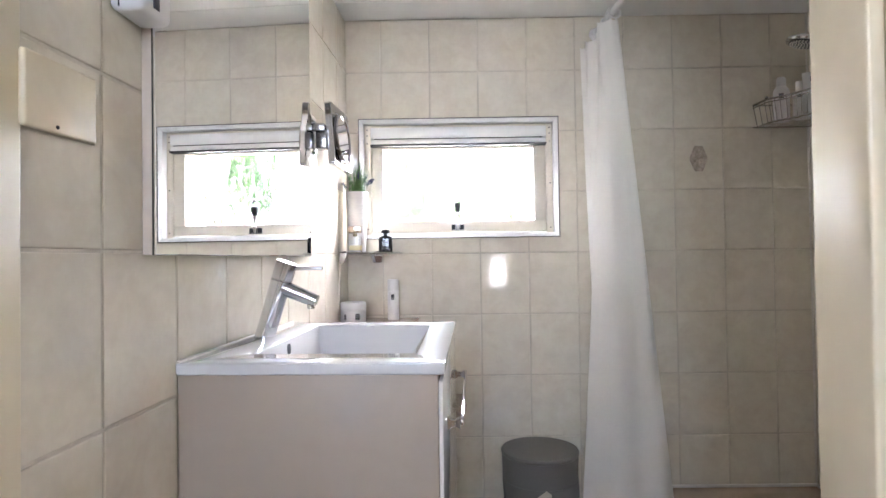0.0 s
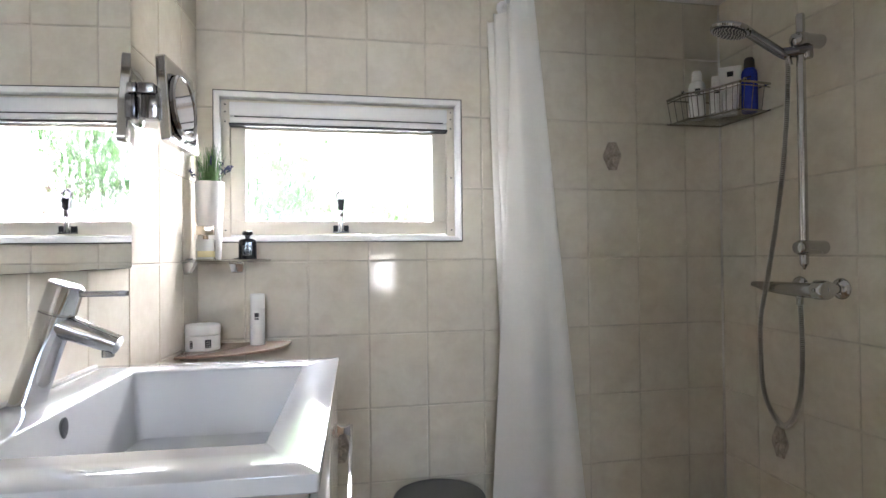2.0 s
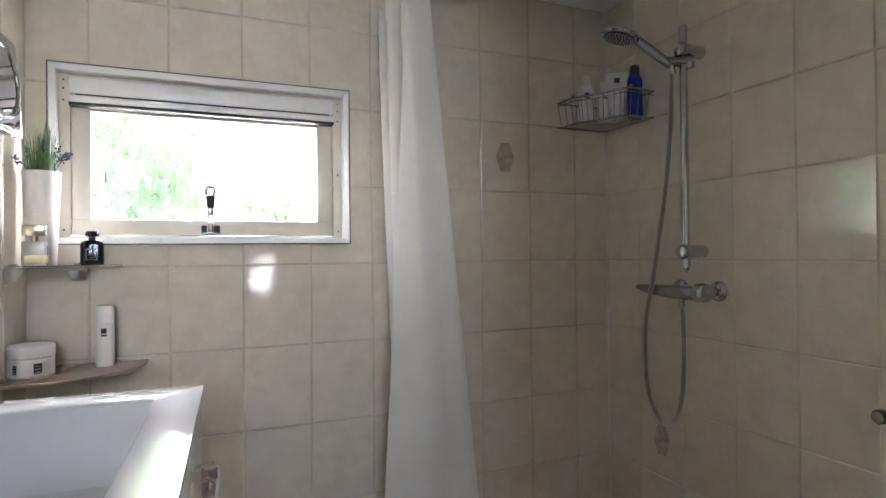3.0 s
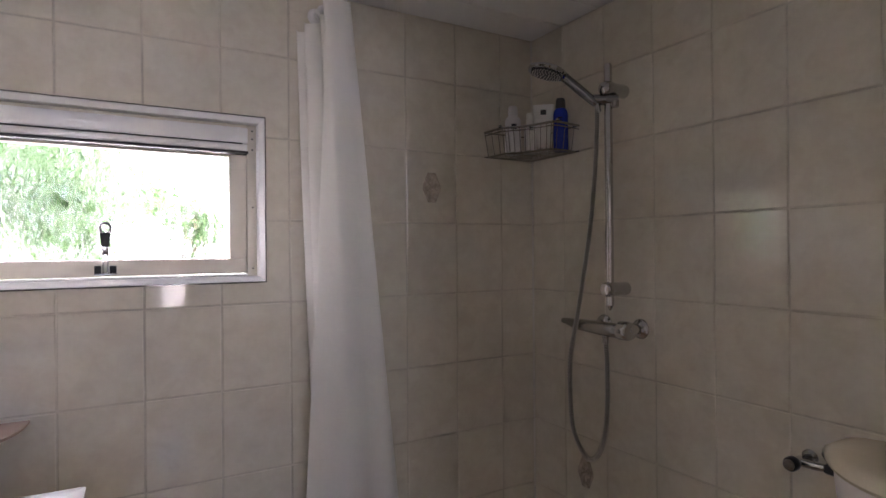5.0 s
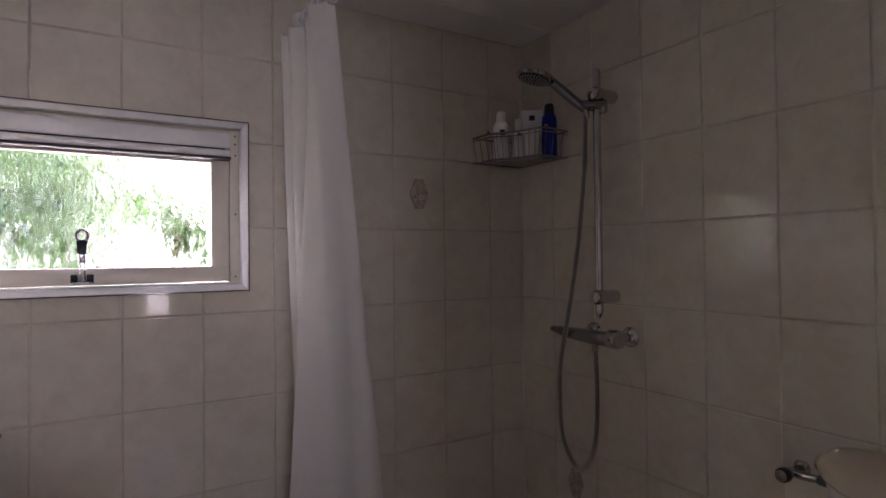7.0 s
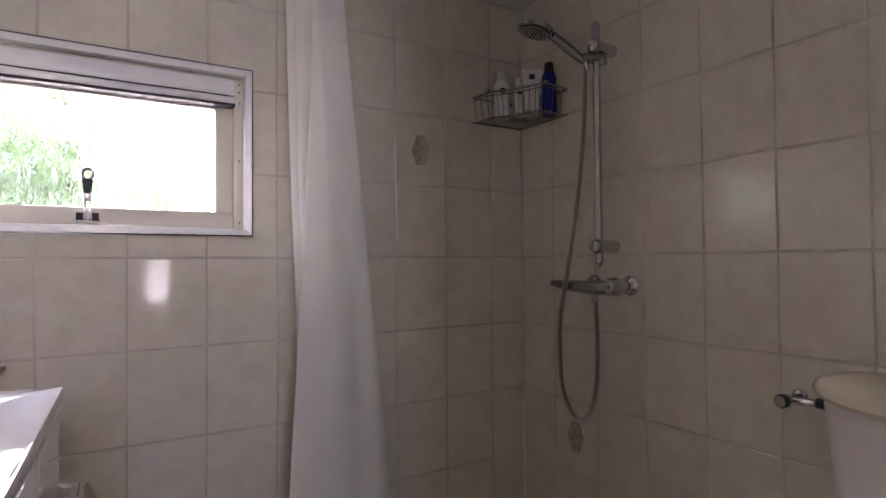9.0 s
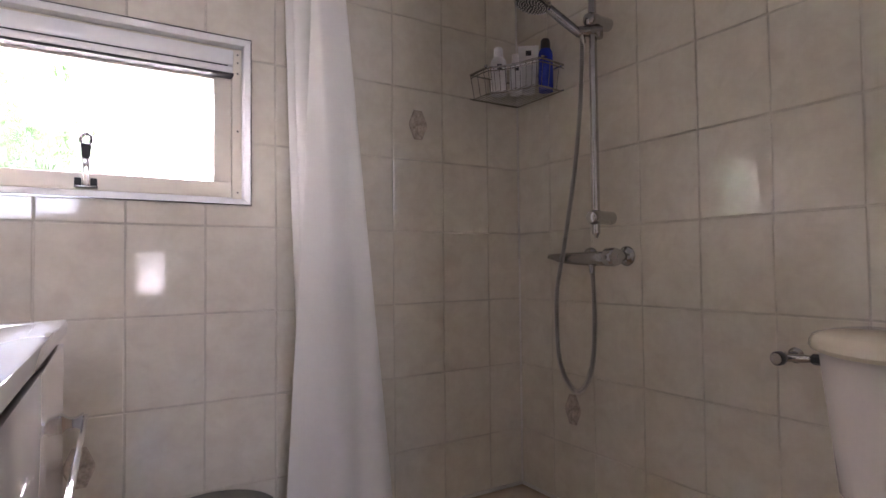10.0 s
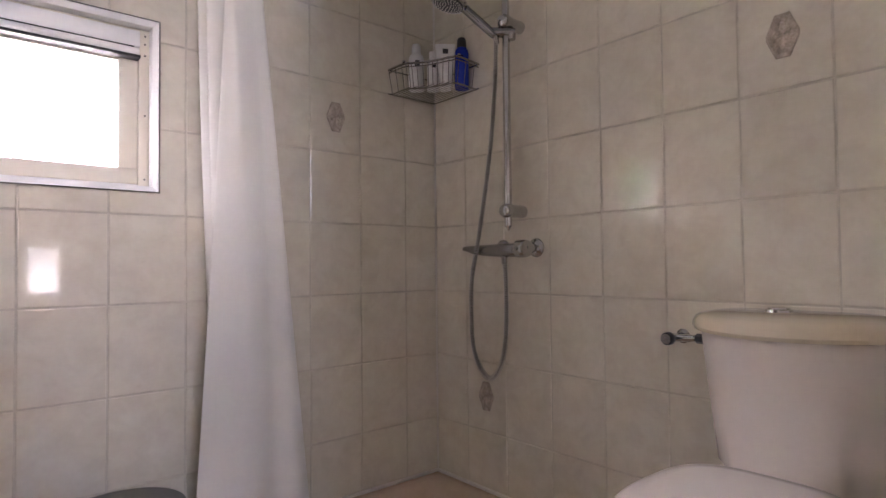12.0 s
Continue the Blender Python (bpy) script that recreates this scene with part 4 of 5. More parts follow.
def build_shower_set():
    bx, by = 1.485, 1.931
    s = thing("shower_rail", "chrome shower slide rail with bracket and hand shower holder", "shower rail", (XR, by, 1.06))
    part("rail", lathe(((0.002, 0.0), (0.0085, 0.012), (0.0125, 0.017), (0.0125, 0.770), (0.010, 0.776), (0.0, 0.777)), (bx, by, 1.060), 20), CHROME, s)
    for z in (1.127, 1.757):
        b = part("bracket", lathe(((0.0205, 0.0), (0.0215, -0.003), (0.0215, -0.052), (0.0235, -0.060), (0.0245, -0.075), (0.0235, -0.088), (0.018, -0.098), (0.008, -0.102)), (XR - 0.002, by, z), 28, "x"), CHROME, s)
    sl = part("slider", tube([(bx + 0.024, by - 0.018, 1.724), (bx, by, 1.724), (bx - 0.020, by + 0.020, 1.726), (bx - 0.034, by + 0.034, 1.728)], [0.014, 0.020, 0.016, 0.015], 18), DIMCHROME, s, "chrome hand shower holder")
    part("knob", lathe(((0.014, 0.0), (0.016, 0.004), (0.015, 0.024), (0.0, 0.026)), (bx + 0.014, by - 0.010, 1.700), 20), BRUSHED, sl)
    # hand shower
    h = thing("hand_shower", "chrome hand shower with round grey spray face", "hand shower", (1.44, 1.98, 1.74))
    a0, a1 = Vector((1.459, 1.954, 1.712)), Vector((1.368, 2.020, 1.812))
    way = (a1 - a0)
    pts = [a0 + way * f for f in (0, 0.06, 0.2, 0.5, 0.8, 1.0)] + [a1 + Vector((-0.020, 0.006, 0.012))]
    part("handle", tube(pts, [0.0105, 0.0130, 0.0140, 0.0150, 0.0145, 0.0155, 0.012], 18), DIMCHROME, h)
    hc = Vector((1.322, 2.030, 1.816))
    tilt = pose(hc.x, hc.y, hc.z, 6, 14, 0)
    def put(bm):
        bmesh.ops.transform(bm, matrix=tilt, verts=bm.verts)
        return bm
    head = part("head", put(lathe(((0.050, -0.010), (0.058, -0.009), (0.061, -0.003), (0.060, 0.003), (0.046, 0.011), (0.022, 0.018), (0.0, 0.020)), (0, 0, 0), 44)), CHROME, h)
    face = part("spray_face", put(lathe(((0.0, -0.0125), (0.040, -0.0125), (0.0495, -0.0115), (0.0495, -0.009)), (0, 0, 0), 44)), DARK, head, "dark grey spray face")
    nb = bmesh.new()
    for rr, n in ((0.010, 6), (0.019, 11), (0.028, 16), (0.037, 22), (0.044, 26)):
        for k in range(n):
            a = 2 * math.pi * k / n
            lathe(((0.0019, -0.0122), (0.0019, -0.0150), (0.0008, -0.0158)), (rr * math.cos(a), rr * math.sin(a), 0), 6, bm=nb)
    part("nozzles", put(nb), SILICONE, face, "rings of pale nozzles")
    # thermostatic bar mixer
    m = thing("shower_mixer", "chrome thermostatic bar mixer on the shower wall", "shower mixer", (XR, 1.95, 1.0))
    mx, mz = 1.497, 1.001
    def bar(y, up, down, half):
        """Section of the bar: flattened top, round belly."""
        pts = []
        for q in range(24):
            a = 2 * math.pi * q / 24
            c, v = math.cos(a), math.sin(a)
            pts.append((mx + half * c, y, mz + (up * abs(v) ** 0.6 if v > 0 else -down * abs(v))))
        return pts
    part("body", rings([bar(1.900, 0.017, 0.024, 0.019), bar(1.905, 0.019, 0.0265, 0.022), bar(1.98, 0.0185, 0.0260, 0.0225), bar(2.045, 0.018, 0.022, 0.022), bar(2.061, 0.0175, 0.020, 0.0215)]), BRUSHED, m)
    part("flow_knob", rings([bar(2.063, 0.0175, 0.020, 0.0215), bar(2.085, 0.0175, 0.018, 0.021), bar(2.115, 0.0165, 0.013, 0.019), bar(2.142, 0.0155, 0.004, 0.016), bar(2.158, 0.0145, -0.003, 0.012), bar(2.162, 0.0125, -0.006, 0.009)]), BRUSHED, m, "tapered chrome lever")
    k = part("temperature_knob", lathe(((0.0260, 0.0), (0.0295, -0.004), (0.0295, -0.032), (0.0265, -0.041), (0.0, -0.043)), (mx, 1.902, mz), 28, "y"), CHROME, m)
    part("button", lathe(((0.006, 0.0), (0.006, -0.004), (0.004, -0.005), (0.0, -0.005)), (mx - 0.0285, 1.882, mz), 14, "x"), BRUSHED, k, "red-dot safety button")
    for yy in (2.022, 1.872):
        part("escutcheon", lathe(((0.031, 0.0), (0.032, -0.003), (0.029, -0.010), (0.020, -0.016), (0.015, -0.018), (0.015, -0.060)), (XR - 0.003, yy, mz + 0.003), 32, "x"), CHROME, m)
    part("outlet", lathe(((0.0125, -0.012), (0.0125, -0.028), (0.0095, -0.031), (0.0095, -0.046)), (mx, 1.963, mz), 20), CHROME, m)
    # ribbed hose: one bar whose radius swells and narrows
    path = smooth_path([(mx, 1.963, 0.955), (1.495, 1.957, 0.90), (1.490, 1.951, 0.78), (1.488, 1.960, 0.665), (1.490, 1.995, 0.585), (1.492, 2.040, 0.560), (1.494, 2.085, 0.592), (1.490, 2.113, 0.66), (1.487, 2.119, 0.768), (1.470, 2.096, 0.90), (1.464, 2.054, 1.04), (1.464, 1.998, 1.30), (1.464, 1.970, 1.50), (1.462, 1.957, 1.65), a0], 60)
    q = thing("shower_hose", "ribbed steel shower hose hanging in a loop", "shower hose", (1.49, 2.04, 0.56))
    dense = []
    for a, b in zip(path, path[1:]):
        n = max(1, int((b - a).length / 0.0013))
        dense += [a + (b - a) * (j / n) for j in range(n)]
    dense.append(path[-1])
    length, radii = 0.0, [0.0068]
    for a, b in zip(dense, dense[1:]):
        length += (b - a).length
        radii.append(0.0063 + 0.0036 * math.cos(2 * math.pi * length / 0.0058))
    # dark core puts the groove shade between the ribs into colour
    core = part("hose", tube(dense[::6] + [dense[-1]], 0.0064, 8), HOSECORE, q, "dark core for the shade between the ribs", smooth=80)
    part("ribs", tube(dense, radii, 8), HOSE, core, "bright steel ribs", smooth=80)
    part("nut", tube([a0 + Vector((0.006, -0.002, -0.026)), a0 + Vector((0.001, 0, -0.002))], [0.0085, 0.0095], 14), CHROME, q)
    part("nut", lathe(((0.0092, -0.05), (0.0098, -0.046), (0.0098, -0.032)), (mx, 1.963, mz), 16), CHROME, q)


build_shower_set()


def build_caddy():
    zb, zt = 1.598, 1.688
    c = thing("shower_caddy", "chrome wire corner basket holding bottles", "shower basket", (1.5, 2.34, zb))
    plan = [(1.330, 2.392), (1.334, 2.300), (1.352, 2.278), (1.385, 2.238), (1.405, 2.195), (1.425, 2.140), (1.445, 2.122), (1.553, 2.134)]
    low = [(x + 0.014 * (1.5 - x) / 0.17, y + 0.014 * (2.33 - y) / 0.2) for x, y in plan]
    part("rim", tube(smooth_path([(x, y, zt) for x, y in plan], 4), 0.0042, 8), WIRE, c, "flat top rim")
    part("rim", tube(smooth_path([(x, y, zt - 0.012) for x, y in plan], 4), 0.0022, 6), WIRE, c)
    part("base_wire", tube(smooth_path([(x, y, zb) for x, y in low], 4), 0.0030, 8), WIRE, c)
    for x, y in ((plan[1]), (plan[6])):
        part("finial", lathe(((0.0, 0.004), (0.006, 0.004), (0.006, 0.010), (0.003, 0.012)), (x, y, zt), 12), BRUSHED, c)
    up, dn = smooth_path([(x, y, zt) for x, y in plan], 5), smooth_path([(x, y, zb) for x, y in low], 5)
    for k in range(0, len(up), 2):
        part("wire", tube([up[k], dn[k]], 0.0014, 6), WIRE, c)
    for k in range(15):
        # base wires along the diagonal of the corner
        x = 1.345 + 0.0145 * k
        yf = min(p.y for p in dn if abs(p.x - x) < 0.03) if any(abs(p.x - x) < 0.03 for p in dn) else 2.14
        part("wire", tube([(x, yf, zb), (x, 2.392, zb)], 0.0014, 6), WIRE, c)
    part("back_wire", tube([(plan[0][0], 2.3925, zb), (XR - 0.008, 2.3925, zb), (XR - 0.008, plan[-1][1], zb)], 0.0030, 8), WIRE, c)
    part("back_wire", tube([(plan[0][0], 2.3925, zt), (XR - 0.008, 2.3925, zt), (XR - 0.008, plan[-1][1], zt)], 0.0030, 8), WIRE, c)
    z = zb + 0.0018
    x, y = 1.395, 2.305
    b = thing("shampoo_bottle", "white plastic bottle with rounded shoulder in the basket", "bottle", (x, y, z))
    k = part("bottle", lathe(((0.0, 0.0), (0.026, 0.0), (0.029, 0.004), (0.029, 0.118), (0.025, 0.130), (0.017, 0.138)), (x, y, z), 28), PLASTIC, b)
    part("cap", lathe(((0.017, 0.0), (0.0175, 0.002), (0.0165, 0.030), (0.013, 0.036), (0.0, 0.037)), (x, y, z + 0.1385), 24), PLASTIC, b)
    def label(parent, x, y, r, w, h, zz, a0=-120, m=DARK):
        a = radians(a0)
        lab = box((-w / 2, -0.0006, zz), (w / 2, 0.0006, zz + h))
        bmesh.ops.transform(lab, matrix=pose(x + r * math.cos(a), y + r * math.sin(a), 0, 0, 0, a0 + 90), verts=lab.verts)
        part("print", lab, m, parent, "dark label square")
    label(k, x, y, 0.0292, 0.018, 0.020, z + 0.086)
    x, y = 1.445, 2.268
    b = thing("lotion_bottle", "small white bottle with pinkish cap in the basket", "bottle", (x, y, z))
    k = part("bottle", lathe(((0.0, 0.0), (0.021, 0.0), (0.0225, 0.003), (0.0225, 0.098), (0.018, 0.106)), (x, y, z), 24), PLASTIC, b)
    part("cap", lathe(((0.0135, 0.0), (0.0138, 0.002), (0.0135, 0.040), (0.0, 0.041)), (x, y, z + 0.1065), 20), POT, b, "pinkish-white cap")
    label(k, x, y, 0.0227, 0.016, 0.012, z + 0.082)
    # tube standing on its cap, flat towards the top
    x, y = 1.478, 2.235
    b = thing("lotion_tube", "white lotion tube standing on its cap in the basket", "tube", (x, y, z))
    loops = []
    for h, w, d in ((0.024, 0.022, 0.020), (0.04, 0.025, 0.021), (0.09, 0.030, 0.013), (0.14, 0.036, 0.005), (0.176, 0.038, 0.0015)):
        loops.append([Vector((x, y, z + h)) + Matrix.Rotation(radians(-38), 3, "Z") @ Vector((w * math.cos(a), d * math.sin(a), 0)) for a in (2 * math.pi * q / 24 for q in range(24))])
    k = part("body", rings(loops), PLASTIC, b)
    part("cap", lathe(((0.0, 0.0), (0.019, 0.0), (0.021, 0.002), (0.021, 0.023), (0.0, 0.0235)), (x, y, z), 24), PLASTIC, b)
    lab = box((-0.010, -0.0006, 0.138), (0.010, 0.0006, 0.156))
    bmesh.ops.transform(lab, matrix=pose(x - 0.004, y - 0.0055, z, 0, 0, -38), verts=lab.verts)
    part("print", lab, DARK, k, "dark label square")
    x, y = 1.515, 2.185
    b = thing("spray_can", "blue aerosol can with black cap in the basket", "spray can", (x, y, z))
    k = part("can", lathe(((0.0, 0.0), (0.024, 0.0), (0.026, 0.003), (0.026, 0.132), (0.023, 0.146), (0.018, 0.153)), (x, y, z), 32), BLUE, b)
    part("cap", lathe(((0.0175, 0.0), (0.018, 0.002), (0.0165, 0.030), (0.013, 0.037), (0.0, 0.038)), (x, y, z + 0.1535), 24), DARK, b, "black cap")
    for q in range(3):
        label(k, x, y, 0.0262, 0.016 - 0.003 * q, 0.004, z + 0.116 - 0.010 * q, -135, GLASSBLACK)


build_caddy()


# ---- toilet ----
def build_toilet():
    cy = 1.10
    t = thing("toilet", "beige close-coupled toilet with cistern and closed lid", "toilet", (1.25, cy, FLOOR))
    def bow(z, half, front, back, n=20, pw=2.3, ends=0.62):
        """Cistern outline: straight back, bowed front towards -x."""
        pts = []
        for k in range(n + 1):
            s = -1 + 2 * k / n
            pts.append((back - (back - front) * (1 - abs(s) ** pw * ends), cy + s * half, z))
        return pts + [(back, cy + half, z), (back, cy - half, z)]
    B = XR - 0.008
    cis = part("cistern", rings([bow(0.470, 0.156, 1.412, B), bow(0.482, 0.164, 1.400, B), bow(0.60, 0.174, 1.388, B), bow(0.77, 0.191, 1.372, B), bow(0.786, 0.192, 1.371, B)]), TOILET, t, "tapered beige cistern")
    def cap(z, half, front):
        return bow(z, half, front, B, pw=2.2, ends=0.64)
    lid = part("cistern_lid", rings([cap(0.787, 0.200, 1.356), cap(0.789, 0.206, 1.344), cap(0.798, 0.210, 1.338), cap(0.811, 0.209, 1.340), cap(0.821, 0.204, 1.346), cap(0.828, 0.194, 1.360), cap(0.835, 0.165, 1.392), cap(0.839, 0.12, 1.43)]), TOILETLID, t, "glossy ochre-beige cistern lid")
    bt = part("flush_button", lathe(((0.027, 0.0), (0.028, 0.002), (0.027, 0.007), (0.022, 0.0085), (0.021, 0.011), (0.0, 0.0125)), (1.450, cy + 0.005, 0.8392), 28), CHROME, lid, "chrome flush button")
    def egg(z, k, x0=0.90, x1=1.41, w=0.192):
        """Seat outline, round towards the room."""
        c, a = (x0 + x1) / 2 + 0.04, (x1 - x0) / 2
        pts = []
        for q in range(40):
            th = 2 * math.pi * q / 40
            cx, sy = math.cos(th), math.sin(th)
            e = 0.60 if cx > 0 else 1.0
            x = c + (a - 0.04 if cx > 0 else a + 0.04) * (abs(cx) ** e) * (1 if cx > 0 else -1) * (1 - k)
            y = cy + w * (abs(sy) ** (0.62 if cx > 0 else 0.9)) * (1 if sy > 0 else -1) * (1 - k)
            pts.append((x, y, z))
        return pts
    part("bowl", rings([egg(FLOOR, 0.45, 1.0, 1.42, 0.16), egg(0.12, 0.42, 1.0, 1.42, 0.17), egg(0.25, 0.38, 0.99, 1.42, 0.18), egg(0.36, 0.20, 0.95, 1.42, 0.18), egg(0.42, 0.06), egg(0.448, 0.03), egg(0.450, 0.06)]), TOILET, t)
    part("shelf", box((1.34, cy - 0.12, 0.36), (B, cy + 0.12, 0.464), 0.02, 4), TOILET, t)
    seat = part("seat", rings([egg(0.453, 0.04), egg(0.455, 0.0), egg(0.466, 0.0), egg(0.469, 0.02)]), SEAT, t)
    part("seat_lid", rings([egg(0.471, 0.03), egg(0.473, 0.002), egg(0.486, 0.0), egg(0.497, 0.02), egg(0.504, 0.08), egg(0.509, 0.25), egg(0.511, 0.6)]), SEAT, t, "glossy closed lid")
    for s in (-0.075, 0.075):
        part("hinge", lathe(((0.0, -0.018), (0.009, -0.018), (0.010, -0.016), (0.010, 0.016), (0.009, 0.018), (0.0, 0.018)), (1.372, cy + s, 0.480), 16, "y"), BRUSHED, seat)
    # angle valve beside the cistern
    v = thing("angle_valve", "small chrome angle valve with black knob by the cistern", "valve", (XR, 1.345, 0.757))
    vy, vz = 1.375, 0.757
    part("escutcheon", lathe(((0.018, 0.0), (0.019, -0.003), (0.014, -0.008), (0.010, -0.010)), (XR - 0.003, vy, vz), 24, "x"), BRUSHED, v)
    b = part("body", lathe(((0.0095, 0.0), (0.0095, -0.030), (0.012, -0.034), (0.012, -0.056), (0.008, -0.058)), (XR - 0.012, vy, vz), 18, "x"), CHROME, v)
    part("outlet", tube([(1.503, vy, vz), (1.503, 1.335, vz + 0.002), (1.500, 1.315, vz + 0.004)], [0.009, 0.010, 0.008], 14), CHROME, b)
    part("nut", lathe(((0.010, 0.0), (0.0125, 0.003), (0.0125, 0.026), (0.011, 0.029)), (1.500, 1.284, vz + 0.004), 6, "y"), DARK, b, "dark union nut")
    part("pipe", tube([(1.500, 1.316, vz + 0.004), (1.500, 1.268, vz + 0.004)], 0.007, 12), CHROME, b)
    kn = part("knob", lathe(((0.008, 0.0), (0.0150, -0.003), (0.0165, -0.006), (0.0165, -0.020), (0.0150, -0.023)), (1.490, vy, vz), 20, "x"), DARK, v, "black ribbed knob")
    part("knob_cap", lathe(((0.0135, 0.0), (0.0132, -0.003), (0.0, -0.004)), (1.4665, vy, vz), 20, "x"), BRUSHED, kn, "grey knob cap")


build_toilet()


def build_stool():
    x, y, zt, r = 0.408, 2.215, 0.362, 0.145
    s = thing("bathroom_stool", "round dark grey plastic stool with arched legs", "stool", (x, y, FLOOR))
    part("seat", lathe(((0.0, -0.016), (r - 0.004, -0.016), (r, -0.010), (r, -0.006), (r - 0.003, -0.001), (r - 0.010, 0.0), (r - 0.04, -0.002), (0.0, -0.003)), (x, y, zt), 64), STOOL, s, "round flat seat")
    part("skirt", lathe(((r - 0.012, -0.105), (r - 0.005, -0.105), (r - 0.003, -0.017), (r - 0.012, -0.017), (r - 0.012, -0.105)), (x, y, zt), 64), STOOL, s)
    z1 = zt - 0.106
    for k in range(4):
        a0 = 90 * k + 45
        loops = []
        for f in range(9):
            q = f / 8
            z = z1 - (z1 - FLOOR) * q
            half = 44 * (1 - 0.60 * min(1, 2.2 * q) ** 0.5)
            ro, ri = r - 0.004 + 0.014 * q, r - 0.014 + 0.014 * q
            arc = [radians(a0 - half + 2 * half * j / 8) for j in range(9)]
            loops.append([(x + ro * math.cos(a), y + ro * math.sin(a), z) for a in arc] + [(x + ri * math.cos(a), y + ri * math.sin(a), z) for a in reversed(arc)])
        part("leg", rings(loops), STOOL, s)


build_stool()


def build_vent():
    x, y, z = 1.486, 1.825, CEIL
    v = thing("ceiling_vent", "round white plastic extractor valve in the ceiling", "ceiling vent", (x, y, z))
    part("frame", lathe(((0.080, 0.0), (0.082, -0.004), (0.077, -0.020), (0.070, -0.026), (0.064, -0.022), (0.063, 0.0)), (x, y, z), 40), POT, v)
    # dark disc stands for the shaded hollow behind the slats
    part("backing", lathe(((0.0, -0.002), (0.063, -0.002), (0.063, -0.0005)), (x, y, z), 32), DARK, v)
    for k in range(8):
        xx = -0.049 + 0.014 * k
        h = math.sqrt(max(0, 0.0635 ** 2 - xx ** 2))
        part("slat", box((x + xx - 0.0022, y - h, z - 0.024), (x + xx + 0.0022, y + h, z - 0.006), 0.001, 1), POT, v)


build_vent()


# ---- outside ----
gb = bmesh.new()
bmesh.ops.create_grid(gb, x_segments=24, y_segments=24, size=400)
solid("ground", gb, PALEGROUND, "pale sunlit ground round the house, made light to bounce sun indoors", "ground", "structure", pose(0, 0, -0.06), smooth=0)


hz = bmesh.new()
turn = [(60 * math.sin(radians(a)), 60 * math.cos(radians(a))) for a in range(-88, 89, 8)]
low, high = [hz.verts.new((x, y, -0.06)) for x, y in turn], [hz.verts.new((x, y, 42)) for x, y in turn]
for k in range(len(turn) - 1):
    hz.faces.new((low[k], low[k + 1], high[k + 1], high[k]))
solid("backdrop", hz, PALE, "pale overcast sky beyond the garden", "sky", "structure", smooth=0)


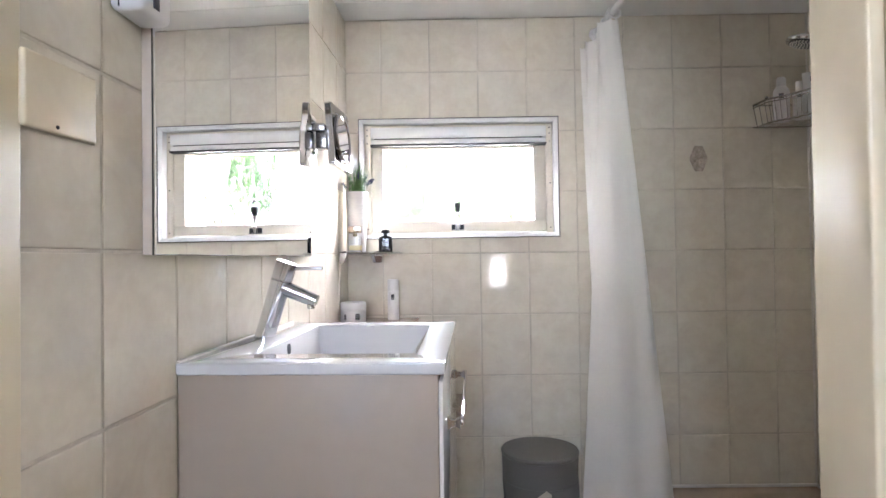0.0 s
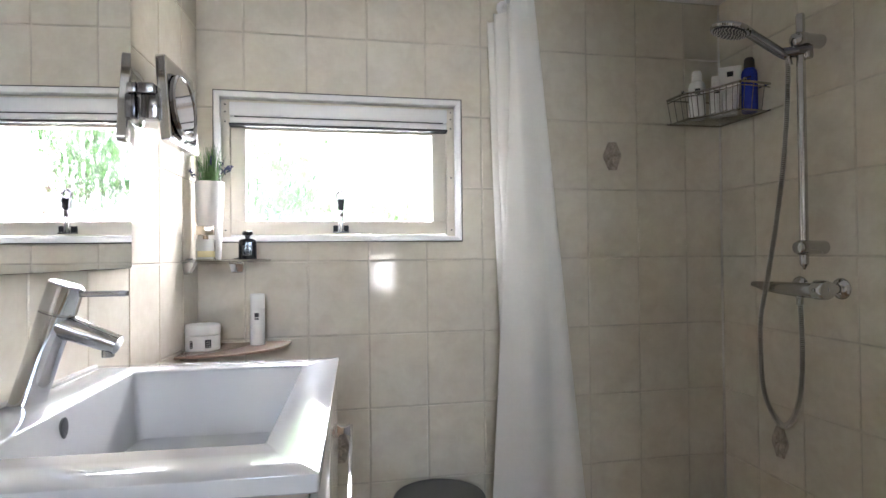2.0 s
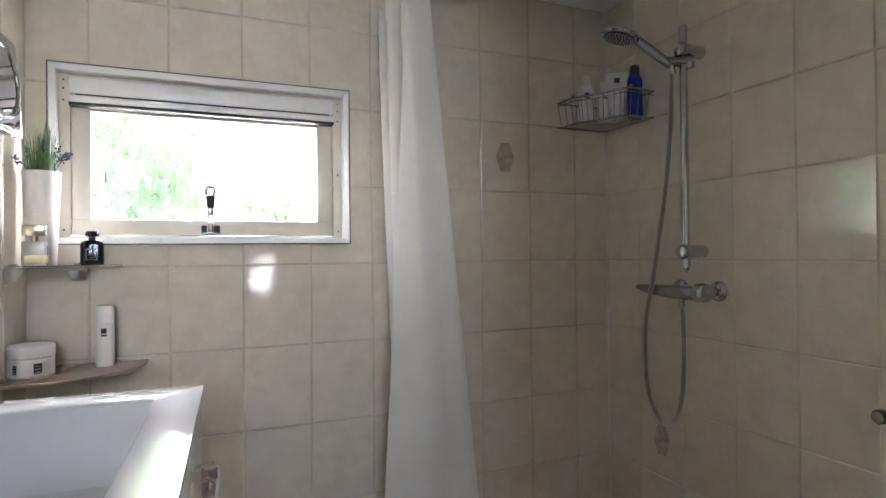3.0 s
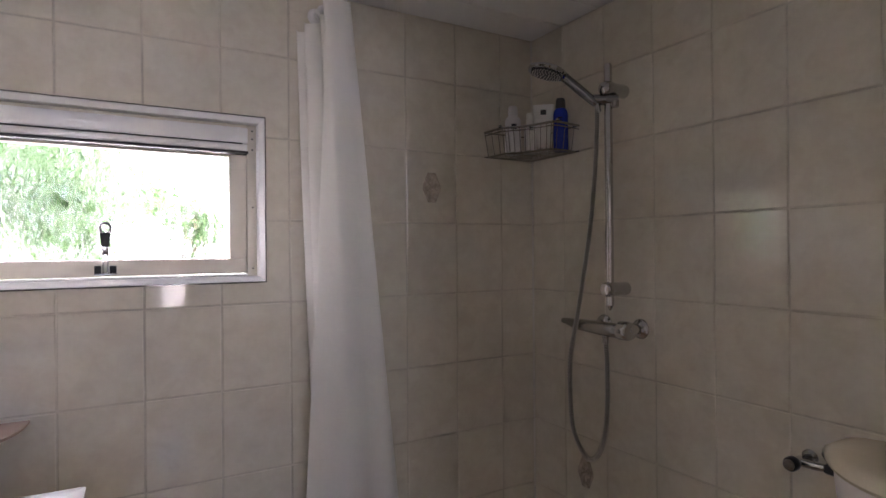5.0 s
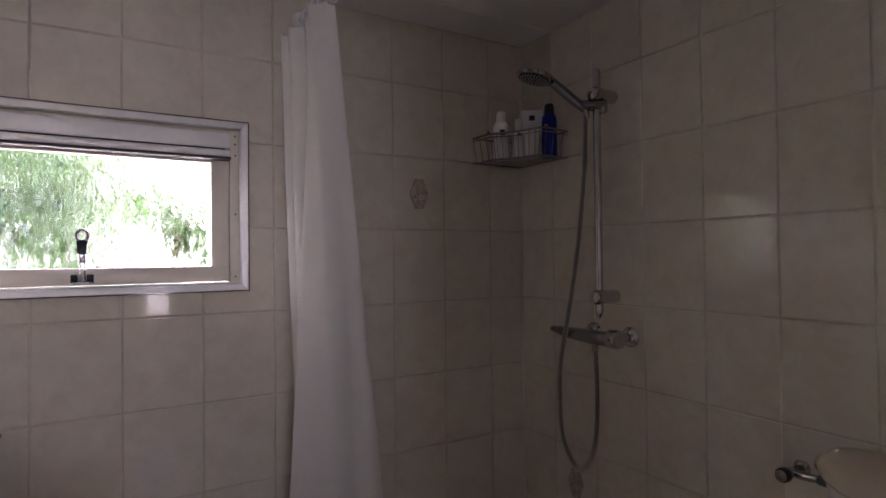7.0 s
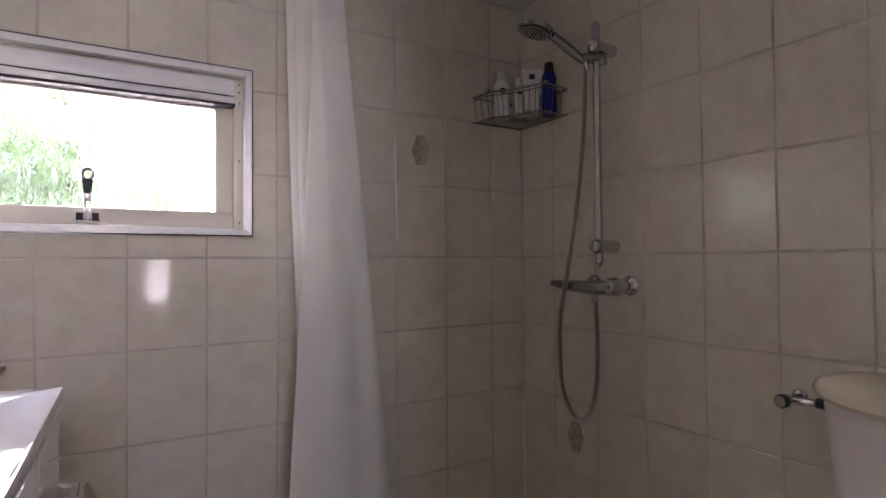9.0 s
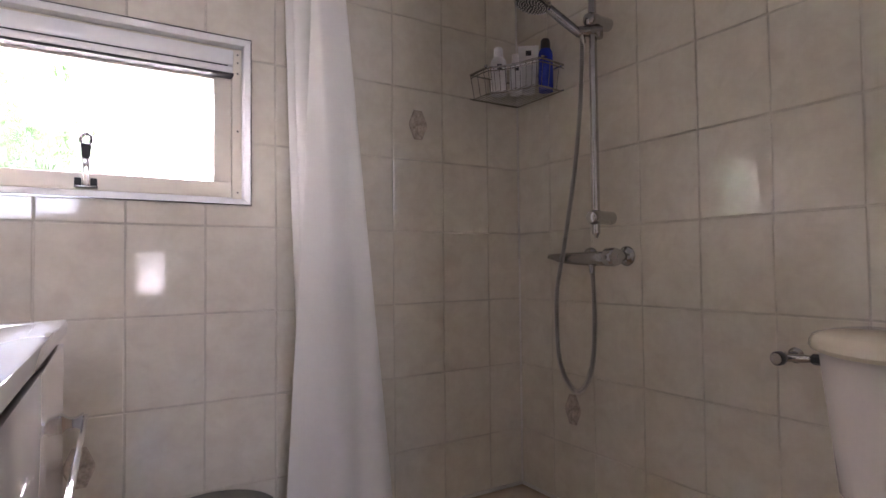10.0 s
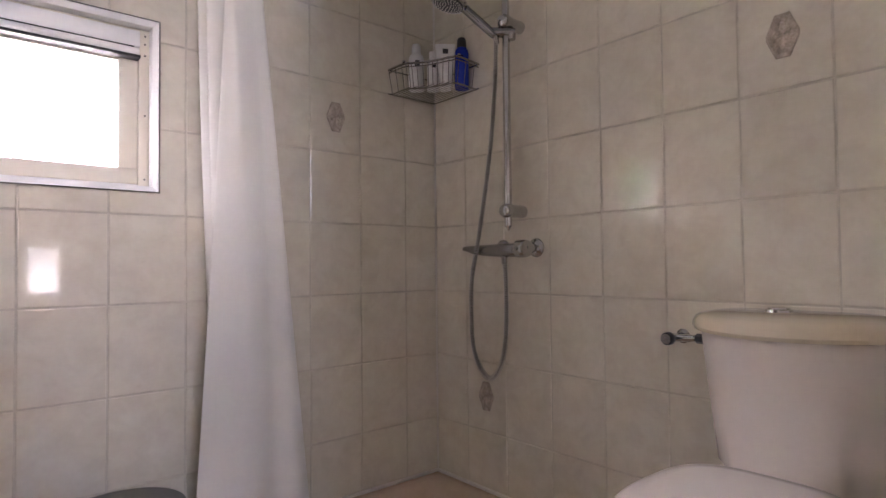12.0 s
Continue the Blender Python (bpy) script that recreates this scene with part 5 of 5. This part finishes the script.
def build_tree(x, y, height, spread, seed, leaves, low=0.5, size=0.11):
    rnd = random.Random(seed)
    t = thing("tree", "leafy green broad-leaved garden tree beyond the window", "tree", (x, y, -0.06), group="garden trees")
    trunk = [(x, y, -0.08), (x + rnd.uniform(-0.1, 0.1), y, height * 0.3), (x + rnd.uniform(-0.2, 0.2), y + 0.1, height * 0.6), (x + rnd.uniform(-0.2, 0.2), y, height * 0.9)]
    path = smooth_path(trunk, 5)
    bm = tube(path, [0.13 * (1 - 0.85 * k / (len(path) - 1)) for k in range(len(path))], 10)
    clumps = []
    for k in range(16):
        f = rnd.uniform(low * 0.5, 0.95)
        st = path[int(f * (len(path) - 1))]
        a = rnd.uniform(0, 6.283)
        ln = spread * rnd.uniform(0.5, 1.0) * (1.1 - 0.5 * f)
        en = st + Vector((math.cos(a) * ln, math.sin(a) * ln, rnd.uniform(0.1, 0.6) * ln))
        limb = smooth_path([st, (st + en) / 2 + Vector((0, 0, -0.06 * ln)), en], 4)
        tube(limb, [0.045 * (1 - 0.85 * q / (len(limb) - 1)) for q in range(len(limb))], 6, bm)
        clumps += [limb[-1], limb[len(limb) // 2], (limb[-1] + limb[len(limb) // 2]) / 2 + Vector((rnd.gauss(0, 0.2), rnd.gauss(0, 0.2), rnd.gauss(0, 0.2)))]
    part("trunk", bm, BARK, t)
    rg = np.random.RandomState(seed)
    verts, faces = [], []
    for k in range(leaves):
        c = clumps[rg.randint(len(clumps))] + Vector(rg.normal(0, spread * 0.17, 3))
        if c.z < 0.15:
            continue
        u = Vector(rg.normal(0, 1, 3)).normalized()
        v = u.orthogonal().normalized()
        s = size * rg.uniform(0.5, 1.1)
        n = len(verts)
        verts += [c - u * s * 0.5, c + v * s * 0.28, c + u * s * 0.5, c - v * s * 0.28]
        faces.append((n, n + 1, n + 2, n + 3))
    me = bpy.data.meshes.new("crown")
    me.from_pydata([tuple(p - Vector((x, y, -0.06))) for p in verts], [], faces)
    me.materials.append(LEAF)
    ob = new("crown", me)
    ob.parent = t
    tagged(ob, "loose green foliage")


build_tree(-1.0, 7.6, 4.6, 1.6, 11, 17000, 0.3, 0.13)
build_tree(1.15, 10.6, 2.6, 1.0, 12, 9000, 0.3, 0.12)
build_tree(2.7, 7.0, 4.4, 1.5, 13, 15000, 0.3, 0.13)
build_tree(-5.0, 10.0, 6.0, 2.4, 14, 9000)
# two unseen trees, added to keep sky light off the right wall
build_tree(-2.9, 5.0, 4.2, 1.4, 15, 9000, 0.3)
build_tree(-5.3, 5.6, 5.0, 1.8, 16, 8000, 0.3)

# ---- tiles ----
VS = [FLOOR] + [ROW + TH * k for k in range(-3, 5) if ROW + TH * k > FLOOR + 0.02] + [CEIL]
tile_wall(north, lambda u, v: pose(u, YB, v, 90, 0, 0), [-0.352] + [0.006 + TW * k for k in range(-1, 8)] + [XR], VS, (WX0 - 0.003, WX1 + 0.003, WZ0 - 0.003, WZ1 + 0.003), ((1.1, 1.475), (0.1, 0.475)))
tile_wall(east, lambda u, v: pose(XR, -u, v, 90, 0, -90), [-YB] + [-2.22 + TW * k for k in range(0, 8)] + [-YF], VS, None, ((-2.12, 0.475), (-1.12, 1.475)))
tile_wall(west, lambda u, v: pose(0, u, v, 90, 0, 90), [-0.36, -0.2] + [TW * k for k in range(0, 7)] + [1.362], VS)
tile_wall(floor, lambda u, v: pose(u, v, FLOOR - 0.006), [-0.55 + 0.3 * k for k in range(8)], [YF - 0.14 + 0.3 * k for k in range(6)] + [YB], glaze=FLOORTILE)
